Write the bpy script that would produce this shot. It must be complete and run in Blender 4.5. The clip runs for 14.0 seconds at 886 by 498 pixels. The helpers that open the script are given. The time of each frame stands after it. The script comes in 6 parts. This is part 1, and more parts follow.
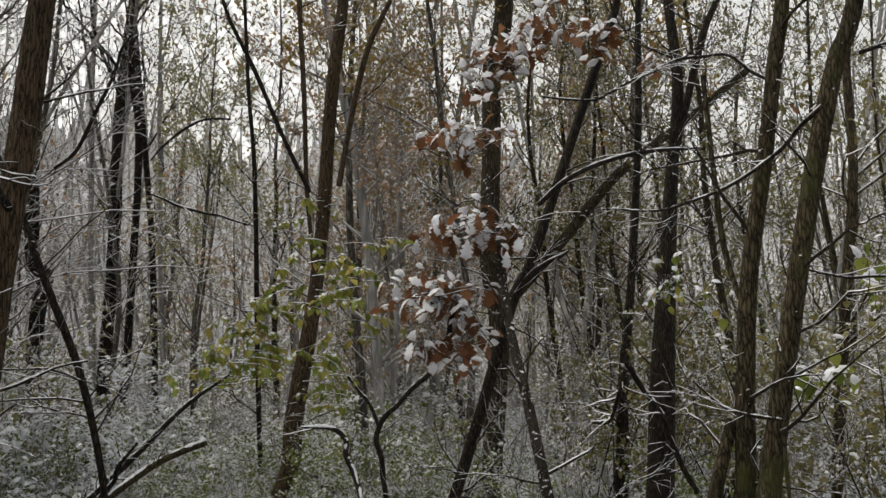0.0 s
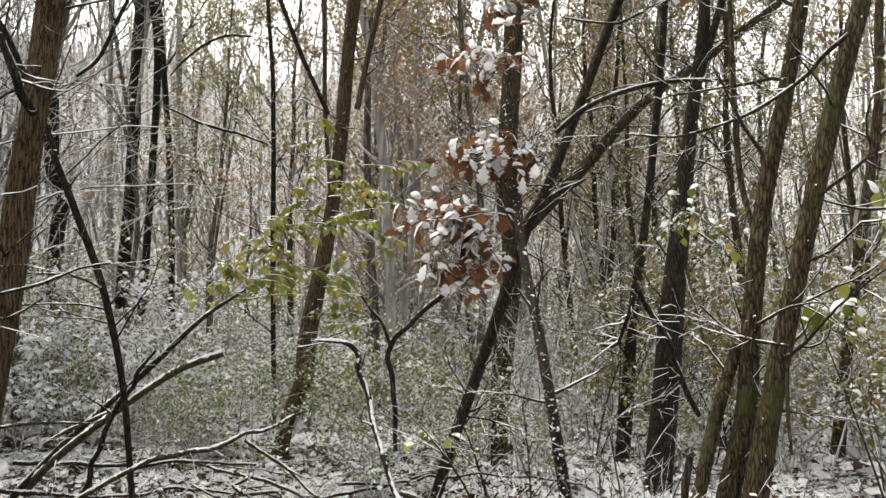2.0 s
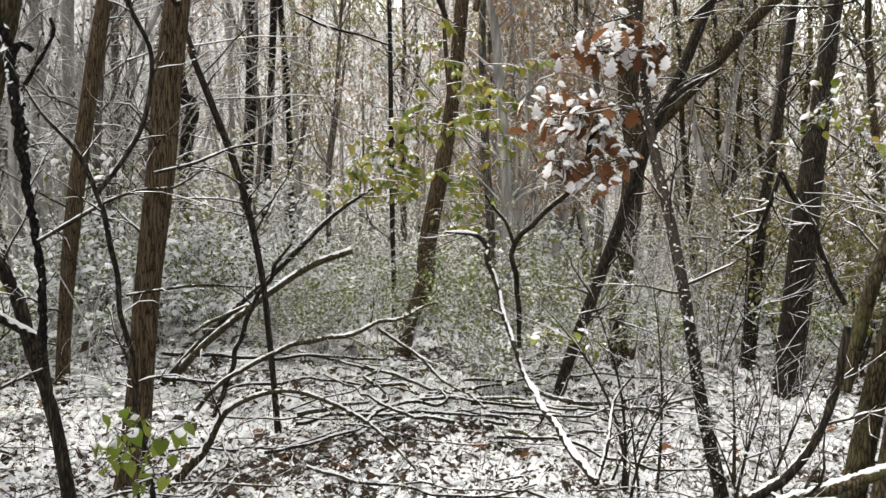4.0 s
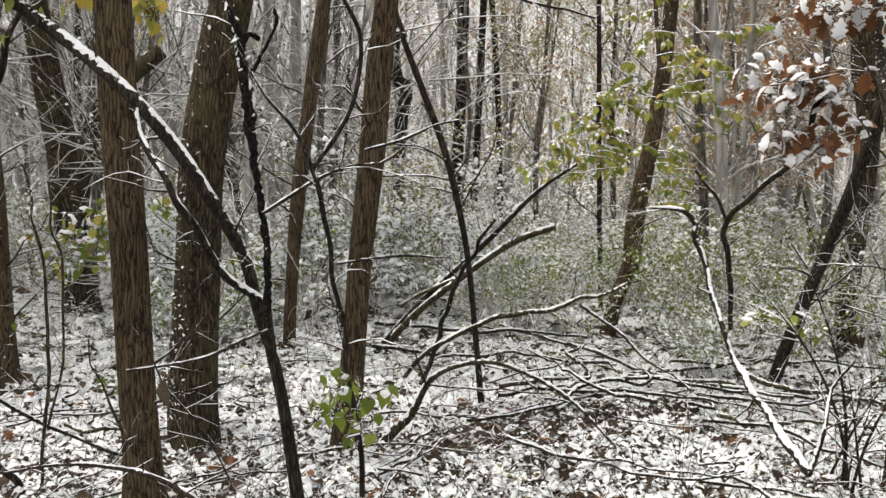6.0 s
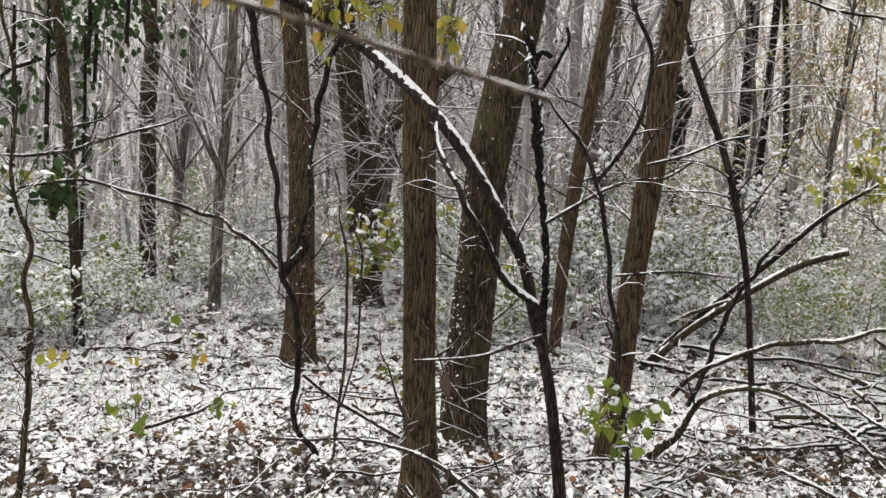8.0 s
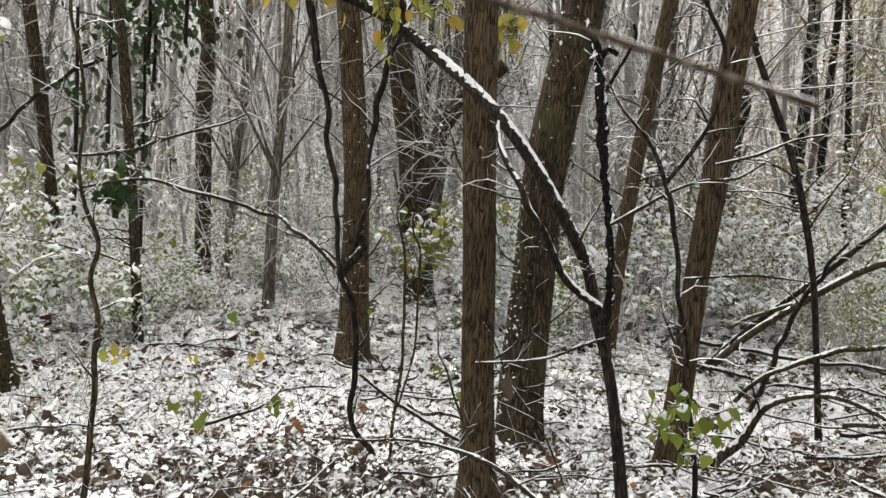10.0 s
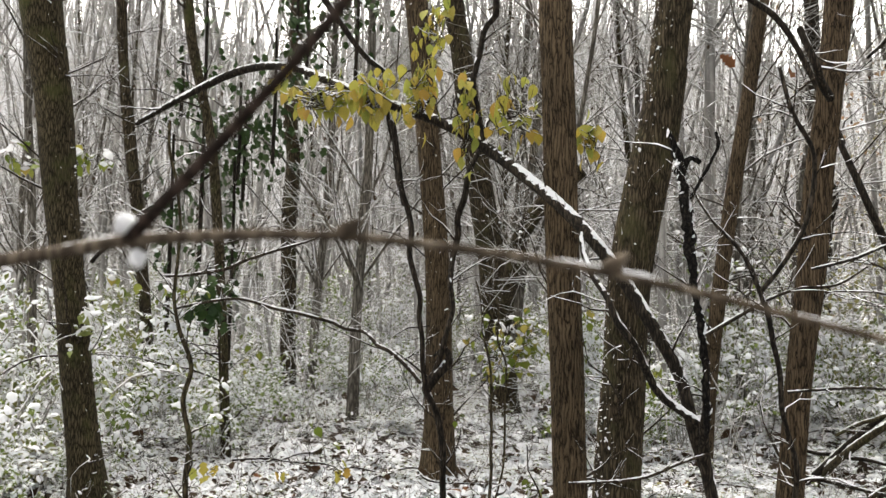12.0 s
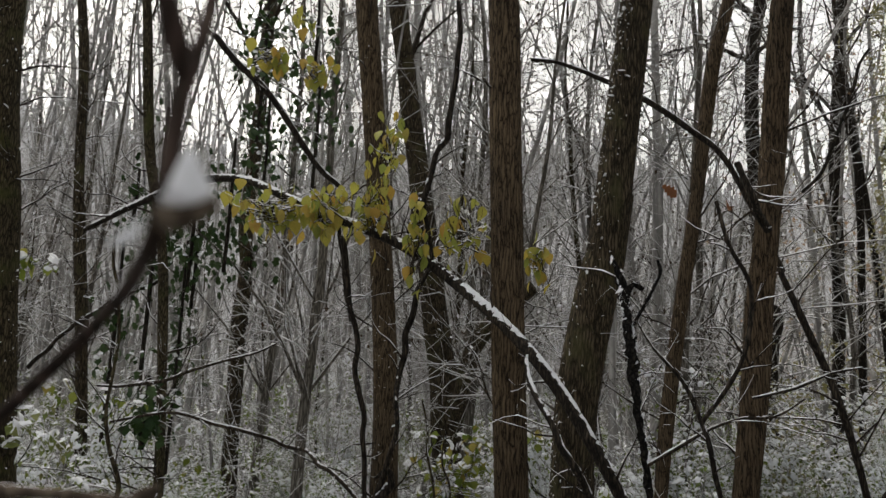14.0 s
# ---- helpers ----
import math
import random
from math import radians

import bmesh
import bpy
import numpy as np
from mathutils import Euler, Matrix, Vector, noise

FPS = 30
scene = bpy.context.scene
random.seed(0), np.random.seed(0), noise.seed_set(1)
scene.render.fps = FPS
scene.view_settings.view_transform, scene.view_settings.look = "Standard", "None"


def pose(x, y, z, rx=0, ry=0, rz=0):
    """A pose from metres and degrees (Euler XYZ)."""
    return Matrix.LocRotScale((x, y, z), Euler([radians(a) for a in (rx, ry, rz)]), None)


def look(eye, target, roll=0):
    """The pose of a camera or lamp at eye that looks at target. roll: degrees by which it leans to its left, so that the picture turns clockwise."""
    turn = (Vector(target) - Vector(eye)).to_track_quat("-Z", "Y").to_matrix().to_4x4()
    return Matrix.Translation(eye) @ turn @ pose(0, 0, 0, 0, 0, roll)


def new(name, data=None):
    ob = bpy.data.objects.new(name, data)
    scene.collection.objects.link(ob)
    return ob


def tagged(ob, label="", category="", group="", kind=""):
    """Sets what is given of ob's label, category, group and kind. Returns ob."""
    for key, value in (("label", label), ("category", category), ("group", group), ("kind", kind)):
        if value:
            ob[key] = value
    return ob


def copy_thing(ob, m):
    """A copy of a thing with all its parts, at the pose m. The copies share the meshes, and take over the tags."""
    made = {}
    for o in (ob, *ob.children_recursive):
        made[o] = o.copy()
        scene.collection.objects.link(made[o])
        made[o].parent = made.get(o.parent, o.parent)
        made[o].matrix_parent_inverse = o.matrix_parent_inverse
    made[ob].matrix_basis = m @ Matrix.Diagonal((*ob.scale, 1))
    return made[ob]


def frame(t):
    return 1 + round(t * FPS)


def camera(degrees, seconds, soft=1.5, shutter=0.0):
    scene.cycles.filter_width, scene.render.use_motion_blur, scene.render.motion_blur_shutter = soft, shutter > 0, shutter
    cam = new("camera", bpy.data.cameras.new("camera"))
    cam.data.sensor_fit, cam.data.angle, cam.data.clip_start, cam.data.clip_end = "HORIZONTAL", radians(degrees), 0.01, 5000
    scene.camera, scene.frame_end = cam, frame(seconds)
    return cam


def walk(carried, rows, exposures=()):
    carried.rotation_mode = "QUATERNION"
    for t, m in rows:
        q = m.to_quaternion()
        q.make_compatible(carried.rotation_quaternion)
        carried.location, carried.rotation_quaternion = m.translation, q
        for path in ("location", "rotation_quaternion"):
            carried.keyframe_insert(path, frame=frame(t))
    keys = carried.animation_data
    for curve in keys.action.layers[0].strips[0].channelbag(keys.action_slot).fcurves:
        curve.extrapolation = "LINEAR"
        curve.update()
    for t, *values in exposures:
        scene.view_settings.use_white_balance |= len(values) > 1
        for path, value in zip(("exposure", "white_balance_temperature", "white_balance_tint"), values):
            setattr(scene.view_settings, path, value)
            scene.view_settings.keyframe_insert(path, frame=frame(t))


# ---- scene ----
cam = camera(56.3, 14.0, soft=1.5)
cam.data.dof.use_dof, cam.data.dof.focus_distance, cam.data.dof.aperture_fstop = True, 4.0, 17.0
# seconds, x, y, z, yaw, pitch, roll
ROWS = [
    (0.0, -0.0000, 0.0000, 1.6000, 0.00, 7.07, 1.01),
    (0.5, 0.0054, -0.0029, 1.6025, 0.06, 10.02, 0.58),
    (1.0, 0.0043, -0.0152, 1.5792, 0.45, 9.19, -0.07),
    (1.5, 0.0070, -0.0238, 1.5609, 0.57, 5.65, -0.53),
    (2.0, -0.0012, -0.0349, 1.5351, 0.86, 2.46, -1.07),
    (2.2, -0.0122, -0.0360, 1.5189, 1.79, 1.10, -1.17),
    (4.3, -0.1338, -0.0479, 1.3414, 8.92, -3.33, -0.72),
    (4.5, -0.1394, -0.0485, 1.3333, 9.92, -3.72, -0.72),
    (5.0, -0.0988, -0.0592, 1.3310, 17.86, -4.06, -2.79),
    (5.5, -0.0760, -0.0610, 1.3411, 20.15, -4.26, -3.04),
    (6.0, -0.0714, -0.0622, 1.3419, 22.59, -4.47, -0.51),
    (6.5, -0.0709, -0.0748, 1.3474, 27.46, -4.28, -0.15),
    (7.0, -0.0691, -0.1007, 1.3446, 30.66, -4.14, -0.65),
    (7.5, -0.0651, -0.1353, 1.3481, 38.02, -4.08, -1.65),
    (8.0, -0.0708, -0.1623, 1.3428, 40.89, -4.15, -2.55),
    (8.2, -0.0737, -0.1627, 1.3429, 41.36, -4.15, -2.55),
    (10.3, -0.1417, -0.1718, 1.3466, 44.43, -4.37, -2.69),
    (10.5, -0.1447, -0.1722, 1.3468, 44.93, -4.37, -2.69),
    (11.0, -0.1603, -0.1730, 1.3553, 49.66, -4.41, -2.26),
    (11.5, -0.1540, -0.1829, 1.3707, 49.86, -2.21, -1.91),
    (12.0, -0.1621, -0.1761, 1.3933, 49.60, 2.47, -0.93),
    (12.5, -0.1590, -0.1704, 1.4174, 49.52, 3.93, -0.73),
    (13.0, -0.1503, -0.1683, 1.4238, 48.96, 5.17, -1.49),
    (13.5, -0.1394, -0.1683, 1.4262, 48.40, 6.86, -2.37),
    (14.0, -0.1383, -0.1515, 1.4324, 46.39, 10.12, -2.23),
]
EXPOSURES = [(t, s, 7050 if t < 1.8 or t > 13.8 else 7250, 8) for t, s in ((0.0, -0.78), (0.5, -1.04), (1.0, -1.05), (1.5, -0.5), (2.0, 0.1), (4.5, 0.32), (7.0, 0.35), (11.0, 0.32), (11.5, 0.37), (12.5, 0.46), (13.5, -0.38), (14.0, -0.72))]
walk(cam, [(t, pose(x, y, z, 90 + pitch, roll, yaw)) for t, x, y, z, yaw, pitch, roll in ROWS], EXPOSURES)

# ---- overcast winter sky and a very soft sun ----
world = bpy.data.worlds.new("world")
scene.world = world
world.use_nodes = True
wn, wl = world.node_tree.nodes, world.node_tree.links
wn.clear()
sky = wn.new("ShaderNodeTexSky")
sky.sky_type, sky.sun_disc = "NISHITA", False
sky.sun_elevation, sky.sun_rotation = radians(58), radians(-75)
sky.air_density, sky.dust_density, sky.ozone_density = 1.0, 6.0, 1.0
grey = wn.new("ShaderNodeHueSaturation")
grey.inputs["Saturation"].default_value, grey.inputs["Value"].default_value = 0.24, 4.1
back = wn.new("ShaderNodeBackground")
back.inputs["Strength"].default_value = 0.15
wout = wn.new("ShaderNodeOutputWorld")
wl.new(sky.outputs[0], grey.inputs["Color"])
wl.new(grey.outputs[0], back.inputs["Color"])
wl.new(back.outputs[0], wout.inputs["Surface"])

sun = new("sun", bpy.data.lights.new("sun", "SUN"))
sun.data.energy, sun.data.angle, sun.data.color = 0.6, radians(60), (1.0, 0.97, 0.93)
sun.matrix_basis = look((-10.2, 2.7, 17.0), (0, 0, 0))


# ---- materials ----
def material(name, rough=0.8):
    m = bpy.data.materials.new(name)
    m.use_nodes = True
    b = m.node_tree.nodes["Principled BSDF"]
    b.inputs["Roughness"].default_value = rough
    b.inputs["Specular IOR Level"].default_value = 0.12
    return m, m.node_tree.nodes, m.node_tree.links, b


def noise_node(nodes, links, scale, detail=6.0, stretch=(1, 1, 1), rough=0.6, source="Object"):
    co = nodes.new("ShaderNodeTexCoord")
    mp = nodes.new("ShaderNodeMapping")
    mp.inputs["Scale"].default_value = stretch
    tx = nodes.new("ShaderNodeTexNoise")
    tx.inputs["Scale"].default_value, tx.inputs["Detail"].default_value, tx.inputs["Roughness"].default_value = scale, detail, rough
    links.new(co.outputs[source], mp.inputs["Vector"])
    links.new(mp.outputs[0], tx.inputs["Vector"])
    return tx.outputs["Fac"]


def ramp(nodes, links, fac, stops):
    r = nodes.new("ShaderNodeValToRGB")
    e = r.color_ramp.elements
    while len(e) < len(stops):
        e.new(0.5)
    for k, (p, c) in enumerate(stops):
        e[k].position, e[k].color = p, (*c, 1)
    links.new(fac, r.inputs["Fac"])
    return r.outputs["Color"]


def mixed(nodes, links, kind, fac, a, b):
    x = nodes.new("ShaderNodeMix")
    x.data_type, x.blend_type = "RGBA", kind
    if isinstance(fac, float):
        x.inputs[0].default_value = fac
    else:
        links.new(fac, x.inputs[0])
    links.new(a, x.inputs[6])
    links.new(b, x.inputs[7])
    return x.outputs[2]


def relief(nodes, links, bsdf, height, strength, distance):
    b = nodes.new("ShaderNodeBump")
    b.inputs["Strength"].default_value, b.inputs["Distance"].default_value = strength, distance
    links.new(height, b.inputs["Height"])
    links.new(b.outputs[0], bsdf.inputs["Normal"])


def bark_material(name, dark, mid, light, moss=None, grain=36.0, rough=0.9, flat=0.11, deep=0.02, crack=0.14):
    """Long plates parted by dark cracks, with finer grain and broad stains over them."""
    m, n, l, b = material(name, rough)
    co = n.new("ShaderNodeTexCoord")
    bend = n.new("ShaderNodeTexNoise")
    bend.inputs["Scale"].default_value, bend.inputs["Detail"].default_value = 14.0, 4.0
    l.new(co.outputs["Object"], bend.inputs["Vector"])
    off = n.new("ShaderNodeVectorMath")
    off.operation = "MULTIPLY_ADD"
    off.inputs[1].default_value = (0.026, 0.026, 0.05)
    l.new(bend.outputs["Color"], off.inputs[0])
    l.new(co.outputs["Object"], off.inputs[2])
    mp = n.new("ShaderNodeMapping")
    mp.inputs["Scale"].default_value = (1, 1, flat)
    l.new(off.outputs[0], mp.inputs["Vector"])
    vor = n.new("ShaderNodeTexVoronoi")
    vor.feature = "DISTANCE_TO_EDGE"
    vor.inputs["Scale"].default_value = grain
    l.new(mp.outputs[0], vor.inputs["Vector"])
    fine = noise_node(n, l, grain * 2.2, 6, (1, 1, flat * 1.8), 0.62)
    broad = noise_node(n, l, 2.6, 5, (1, 1, 0.5))
    both = n.new("ShaderNodeMath")
    both.operation = "MULTIPLY_ADD"
    both.inputs[1].default_value = 0.35
    l.new(fine, both.inputs[0])
    l.new(vor.outputs["Distance"], both.inputs[2])
    c = ramp(n, l, both.outputs[0], [(0.19, dark), (0.19 + crack, mid), (0.56, light)])
    tone = ramp(n, l, broad, [(0.3, (0.62, 0.62, 0.62)), (0.7, (1.2, 1.17, 1.12))])
    c = mixed(n, l, "MULTIPLY", 1.0, c, tone)
    if moss:
        patch = ramp(n, l, noise_node(n, l, 5.0, 6), [(0.52, (0, 0, 0)), (0.68, (0.7, 0.7, 0.7))])
        green = n.new("ShaderNodeRGB")
        green.outputs[0].default_value = (*moss, 1)
        c = mixed(n, l, "MIX", patch, c, green.outputs[0])
    l.new(c, b.inputs["Base Color"])
    relief(n, l, b, both.outputs[0], 1.0, deep)
    return m


def lets_through(nodes, links, b, color, share):
    """Thin leaves and loose snow pass part of the light on to their other side."""
    thin, both = nodes.new("ShaderNodeBsdfTranslucent"), nodes.new("ShaderNodeMixShader")
    links.new(color, thin.inputs["Color"])
    both.inputs["Fac"].default_value = share
    links.new(b.outputs[0], both.inputs[1])
    links.new(thin.outputs[0], both.inputs[2])
    links.new(both.outputs[0], nodes["Material Output"].inputs["Surface"])


def leaf_material(name, a, b_, c_, rough=0.55, through_light=0.4):
    m, n, l, b = material(name, rough)
    info = n.new("ShaderNodeObjectInfo")
    isl = n.new("ShaderNodeNewGeometry")
    add = n.new("ShaderNodeMath")
    add.operation = "ADD"
    l.new(info.outputs["Random"], add.inputs[0])
    l.new(isl.outputs["Random Per Island"], add.inputs[1])
    frac = n.new("ShaderNodeMath")
    frac.operation = "FRACT"
    l.new(add.outputs[0], frac.inputs[0])
    c = ramp(n, l, frac.outputs[0], [(0.0, a), (0.5, b_), (1.0, c_)])
    spots = ramp(n, l, noise_node(n, l, 45.0, 5), [(0.35, (0.7, 0.66, 0.6)), (0.65, (1.1, 1.08, 1.05))])
    c = mixed(n, l, "MULTIPLY", 1.0, c, spots)
    l.new(c, b.inputs["Base Color"])
    relief(n, l, b, noise_node(n, l, 80.0, 3), 0.3, 0.004)
    lets_through(n, l, b, c, through_light)
    return m


BARK_BROWN = bark_material("bark_brown", (0.012, 0.008, 0.005), (0.071, 0.052, 0.032), (0.112, 0.085, 0.054), grain=78.0, flat=0.062, deep=0.012, crack=0.11)
BARK_WARM = bark_material("bark_warm", (0.010, 0.007, 0.0045), (0.067, 0.048, 0.030), (0.104, 0.078, 0.050), grain=80.0, flat=0.062, deep=0.010, crack=0.11)
BARK_DARK = bark_material("bark_dark", (0.004, 0.0035, 0.003), (0.018, 0.014, 0.010), (0.054, 0.044, 0.034), grain=90.0, rough=0.8, deep=0.006)
BARK_MOSS = bark_material("bark_mossy", (0.009, 0.007, 0.004), (0.046, 0.037, 0.022), (0.088, 0.074, 0.045), moss=(0.046, 0.050, 0.016), grain=80.0, flat=0.16, deep=0.007)
BARK_GREY = bark_material("bark_grey", (0.010, 0.008, 0.005), (0.054, 0.042, 0.027), (0.100, 0.081, 0.053), moss=(0.056, 0.054, 0.024), grain=70.0, flat=0.10, deep=0.010, crack=0.18)
ROTTEN = bark_material("rotten_black_bark", (0.003, 0.003, 0.003), (0.010, 0.009, 0.008), (0.03, 0.026, 0.022), grain=70.0, flat=0.6)
# Haze of the snowing air is put into this pale bark colour.
BARK_FAR = bark_material("bark_hazed", (0.19, 0.187, 0.184), (0.29, 0.286, 0.283), (0.43, 0.428, 0.427), grain=9.0, deep=0.01)
TWIG = bark_material("twig_bark", (0.010, 0.008, 0.006), (0.029, 0.022, 0.016), (0.072, 0.057, 0.043), grain=90.0, deep=0.004)
TWIG_RED = bark_material("twig_red_brown", (0.014, 0.009, 0.007), (0.034, 0.022, 0.018), (0.065, 0.046, 0.038), grain=150.0, deep=0.0006)
# Snow dust, lightened further by haze mixed into the twig colour.
TWIG_MID = bark_material("twig_snowdusted_hazed", (0.19, 0.187, 0.182), (0.42, 0.417, 0.412), (0.64, 0.642, 0.648), grain=60.0, deep=0.004)
BARK_PALE = bark_material("bark_pale", (0.045, 0.041, 0.035), (0.12, 0.110, 0.096), (0.21, 0.198, 0.18), grain=40.0, deep=0.01)
# Far twigs: lying snow and distance haze, both painted into the colour.
TWIG_FAR = bark_material("twig_snowy_hazed", (0.40, 0.398, 0.395), (0.56, 0.558, 0.558), (0.72, 0.722, 0.73), grain=12.0, deep=0.004)
WOOD_CUT = bark_material("peeled_wood", (0.040, 0.031, 0.023), (0.085, 0.067, 0.050), (0.16, 0.135, 0.108), grain=150.0, deep=0.0006)


def snow_material():
    """Loose fresh snow in thin heaps, which lets part of the skylight through."""
    m, n, l, b = material("snow", 0.75)
    soft = noise_node(n, l, 30.0, 5)
    c = ramp(n, l, soft, [(0.3, (0.66, 0.68, 0.715)), (0.7, (0.80, 0.815, 0.845))])
    l.new(c, b.inputs["Base Color"])
    b.inputs["Specular IOR Level"].default_value = 0.15
    relief(n, l, b, noise_node(n, l, 160.0, 4), 0.35, 0.006)
    lets_through(n, l, b, c, 0.3)
    return m


SNOW = snow_material()
OAK_LEAF = leaf_material("oak_leaf_brown", (0.22, 0.10, 0.05), (0.15, 0.07, 0.035), (0.27, 0.14, 0.07))
GREEN_LEAF = leaf_material("leaf_green", (0.12, 0.18, 0.03), (0.20, 0.25, 0.05), (0.09, 0.13, 0.025))
OLIVE_LEAF = leaf_material("leaf_olive", (0.22, 0.27, 0.06), (0.30, 0.33, 0.08), (0.36, 0.28, 0.08))
YELLOW_LEAF = leaf_material("leaf_yellow", (0.42, 0.34, 0.07), (0.32, 0.35, 0.08), (0.44, 0.29, 0.07))
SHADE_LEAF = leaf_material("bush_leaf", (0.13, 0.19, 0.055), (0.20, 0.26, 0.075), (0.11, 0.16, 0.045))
IVY_LEAF = leaf_material("ivy_leaf", (0.018, 0.040, 0.014), (0.03, 0.060, 0.018), (0.045, 0.075, 0.03), 0.35, 0.1)
BRAMBLE_LEAF = leaf_material("bramble_leaf", (0.13, 0.18, 0.06), (0.20, 0.24, 0.085), (0.19, 0.19, 0.085))
LITTER_LEAF = leaf_material("dead_leaf", (0.026, 0.018, 0.012), (0.066, 0.041, 0.026), (0.038, 0.030, 0.019))
PEELED = bark_material("weathered_peeled_wood", (0.10, 0.075, 0.052), (0.20, 0.155, 0.11), (0.30, 0.245, 0.185), grain=150.0, deep=0.0006)
OLIVE_DIM = leaf_material("leaf_dim_olive", (0.16, 0.15, 0.06), (0.22, 0.19, 0.08), (0.11, 0.12, 0.04))
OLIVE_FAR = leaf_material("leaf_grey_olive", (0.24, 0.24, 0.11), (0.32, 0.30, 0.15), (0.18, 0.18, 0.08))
WITHERED_LEAF = leaf_material("withered_leaf", (0.34, 0.23, 0.08), (0.28, 0.26, 0.08), (0.38, 0.20, 0.08))
RUST_LEAF = leaf_material("rust_leaf", (0.33, 0.22, 0.14), (0.42, 0.31, 0.22), (0.27, 0.18, 0.11))


def ground_material():
    m, n, l, b = material("snowy_forest_floor", 0.85)
    cover = noise_node(n, l, 7.0, 8, rough=0.7)
    fine = noise_node(n, l, 38.0, 6, rough=0.7)
    soil = ramp(n, l, fine, [(0.3, (0.010, 0.007, 0.005)), (0.55, (0.04, 0.027, 0.019)), (0.8, (0.10, 0.066, 0.043))])
    white = ramp(n, l, fine, [(0.3, (0.50, 0.52, 0.555)), (0.7, (0.64, 0.655, 0.685))])
    add = n.new("ShaderNodeMath")
    add.operation = "MULTIPLY_ADD"
    add.inputs[1].default_value = 0.55
    l.new(fine, add.inputs[0])
    l.new(cover, add.inputs[2])
    mask = ramp(n, l, add.outputs[0], [(0.75, (0, 0, 0)), (0.87, (1, 1, 1))])
    l.new(mixed(n, l, "MIX", mask, soil, white), b.inputs["Base Color"])
    relief(n, l, b, add.outputs[0], 1.0, 0.05)
    return m


GROUND = ground_material()


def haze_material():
    m, n, l, b = material("distant_wood_glow", 1.0)
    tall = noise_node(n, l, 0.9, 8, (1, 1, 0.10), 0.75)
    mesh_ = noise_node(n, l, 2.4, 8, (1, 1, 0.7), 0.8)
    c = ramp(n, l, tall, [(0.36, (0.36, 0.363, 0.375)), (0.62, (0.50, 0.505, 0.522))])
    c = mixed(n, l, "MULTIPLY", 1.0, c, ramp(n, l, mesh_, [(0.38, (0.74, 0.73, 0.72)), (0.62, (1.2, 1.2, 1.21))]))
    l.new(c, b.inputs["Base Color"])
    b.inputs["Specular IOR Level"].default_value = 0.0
    # The wall glows softly, giving the far woodland its haze brightness.
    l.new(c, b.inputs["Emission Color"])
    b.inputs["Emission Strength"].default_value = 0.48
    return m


HAZE = haze_material()


# ---- geometry helpers ----
class Soup:
    """Triangles with a material slot each."""

    def __init__(self):
        self.v, self.f, self.k, self.count = [], [], [], 0

    def add(self, verts, tris, slot=0):
        verts, tris = np.asarray(verts, float).reshape(-1, 3), np.asarray(tris, int).reshape(-1, 3)
        self.v.append(verts)
        self.f.append(tris + self.count)
        self.k.append(np.full(len(tris), slot))
        self.count += len(verts)

    def mesh(self, name, mats, origin=(0, 0, 0), smooth=True):
        me = bpy.data.meshes.new(name)
        v = np.concatenate(self.v) - np.array(origin, float)
        f, k = np.concatenate(self.f), np.concatenate(self.k)
        me.vertices.add(len(v))
        me.vertices.foreach_set("co", v.ravel())
        me.loops.add(f.size)
        me.loops.foreach_set("vertex_index", f.ravel().astype(np.int32))
        me.polygons.add(len(f))
        me.polygons.foreach_set("loop_start", np.arange(0, f.size, 3, dtype=np.int32))
        me.polygons.foreach_set("material_index", k.astype(np.int32))
        me.polygons.foreach_set("use_smooth", np.full(len(f), smooth))
        for mat in mats:
            me.materials.append(mat)
        me.update(calc_edges=True)
        me.validate()
        return me


def part(name, soup, mats, parent, label="", kind="", smooth=True):
    """One mesh object under a thing or a part; the soup is in world metres."""
    top, origin = parent, np.zeros(3)
    while top is not None:
        origin = origin + np.array(top.location)
        top = top.parent
    ob = new(name, soup.mesh(name, mats, origin, smooth))
    ob.parent = parent
    return tagged(ob, label, kind=kind)


def thing(name, base, label, category, group="", kind=""):
    e = new(name)
    e.empty_display_size = 0.1
    e.location = base
    return tagged(e, label, category, group, kind)


def resample(rows, step):
    """Catmull-Rom through rows of any width, about a step apart by the first three columns."""
    p = np.array(rows, float)
    p = np.vstack([2 * p[0] - p[1], p, 2 * p[-1] - p[-2]])
    out = []
    for a, b, c, d in zip(p, p[1:], p[2:], p[3:]):
        n = max(1, int(np.linalg.norm((c - b)[:3]) / step))
        t = (np.arange(n) / n)[:, None]
        out.append(0.5 * (2 * b + (c - a) * t + (2 * a - 5 * b + 4 * c - d) * t**2 + (3 * b - a - 3 * c + d) * t**3))
    out.append(p[-2][None])
    return np.concatenate(out)


def axes_along(p):
    """Tangent, side and up vectors along a path or a stack of paths (..., m, 3)."""
    t = np.gradient(p, axis=-2)
    t /= np.linalg.norm(t, axis=-1, keepdims=True) + 1e-9
    ref = np.where(np.abs(t[..., 2:3]) > 0.985, np.array([0.0, 1.0, 0.0]), np.array([0.0, 0.0, 1.0]))
    s = np.cross(t, ref)
    s /= np.linalg.norm(s, axis=-1, keepdims=True) + 1e-9
    return t, s, np.cross(s, t)


def tube_tris(m, sides, closed=True):
    i, j = np.meshgrid(np.arange(m - 1), np.arange(sides if closed else sides - 1), indexing="ij")
    a, b = i * sides + j, i * sides + (j + 1) % sides
    c, d = a + sides, b + sides
    return np.stack([a, b, d, a, d, c], -1).reshape(-1, 3)


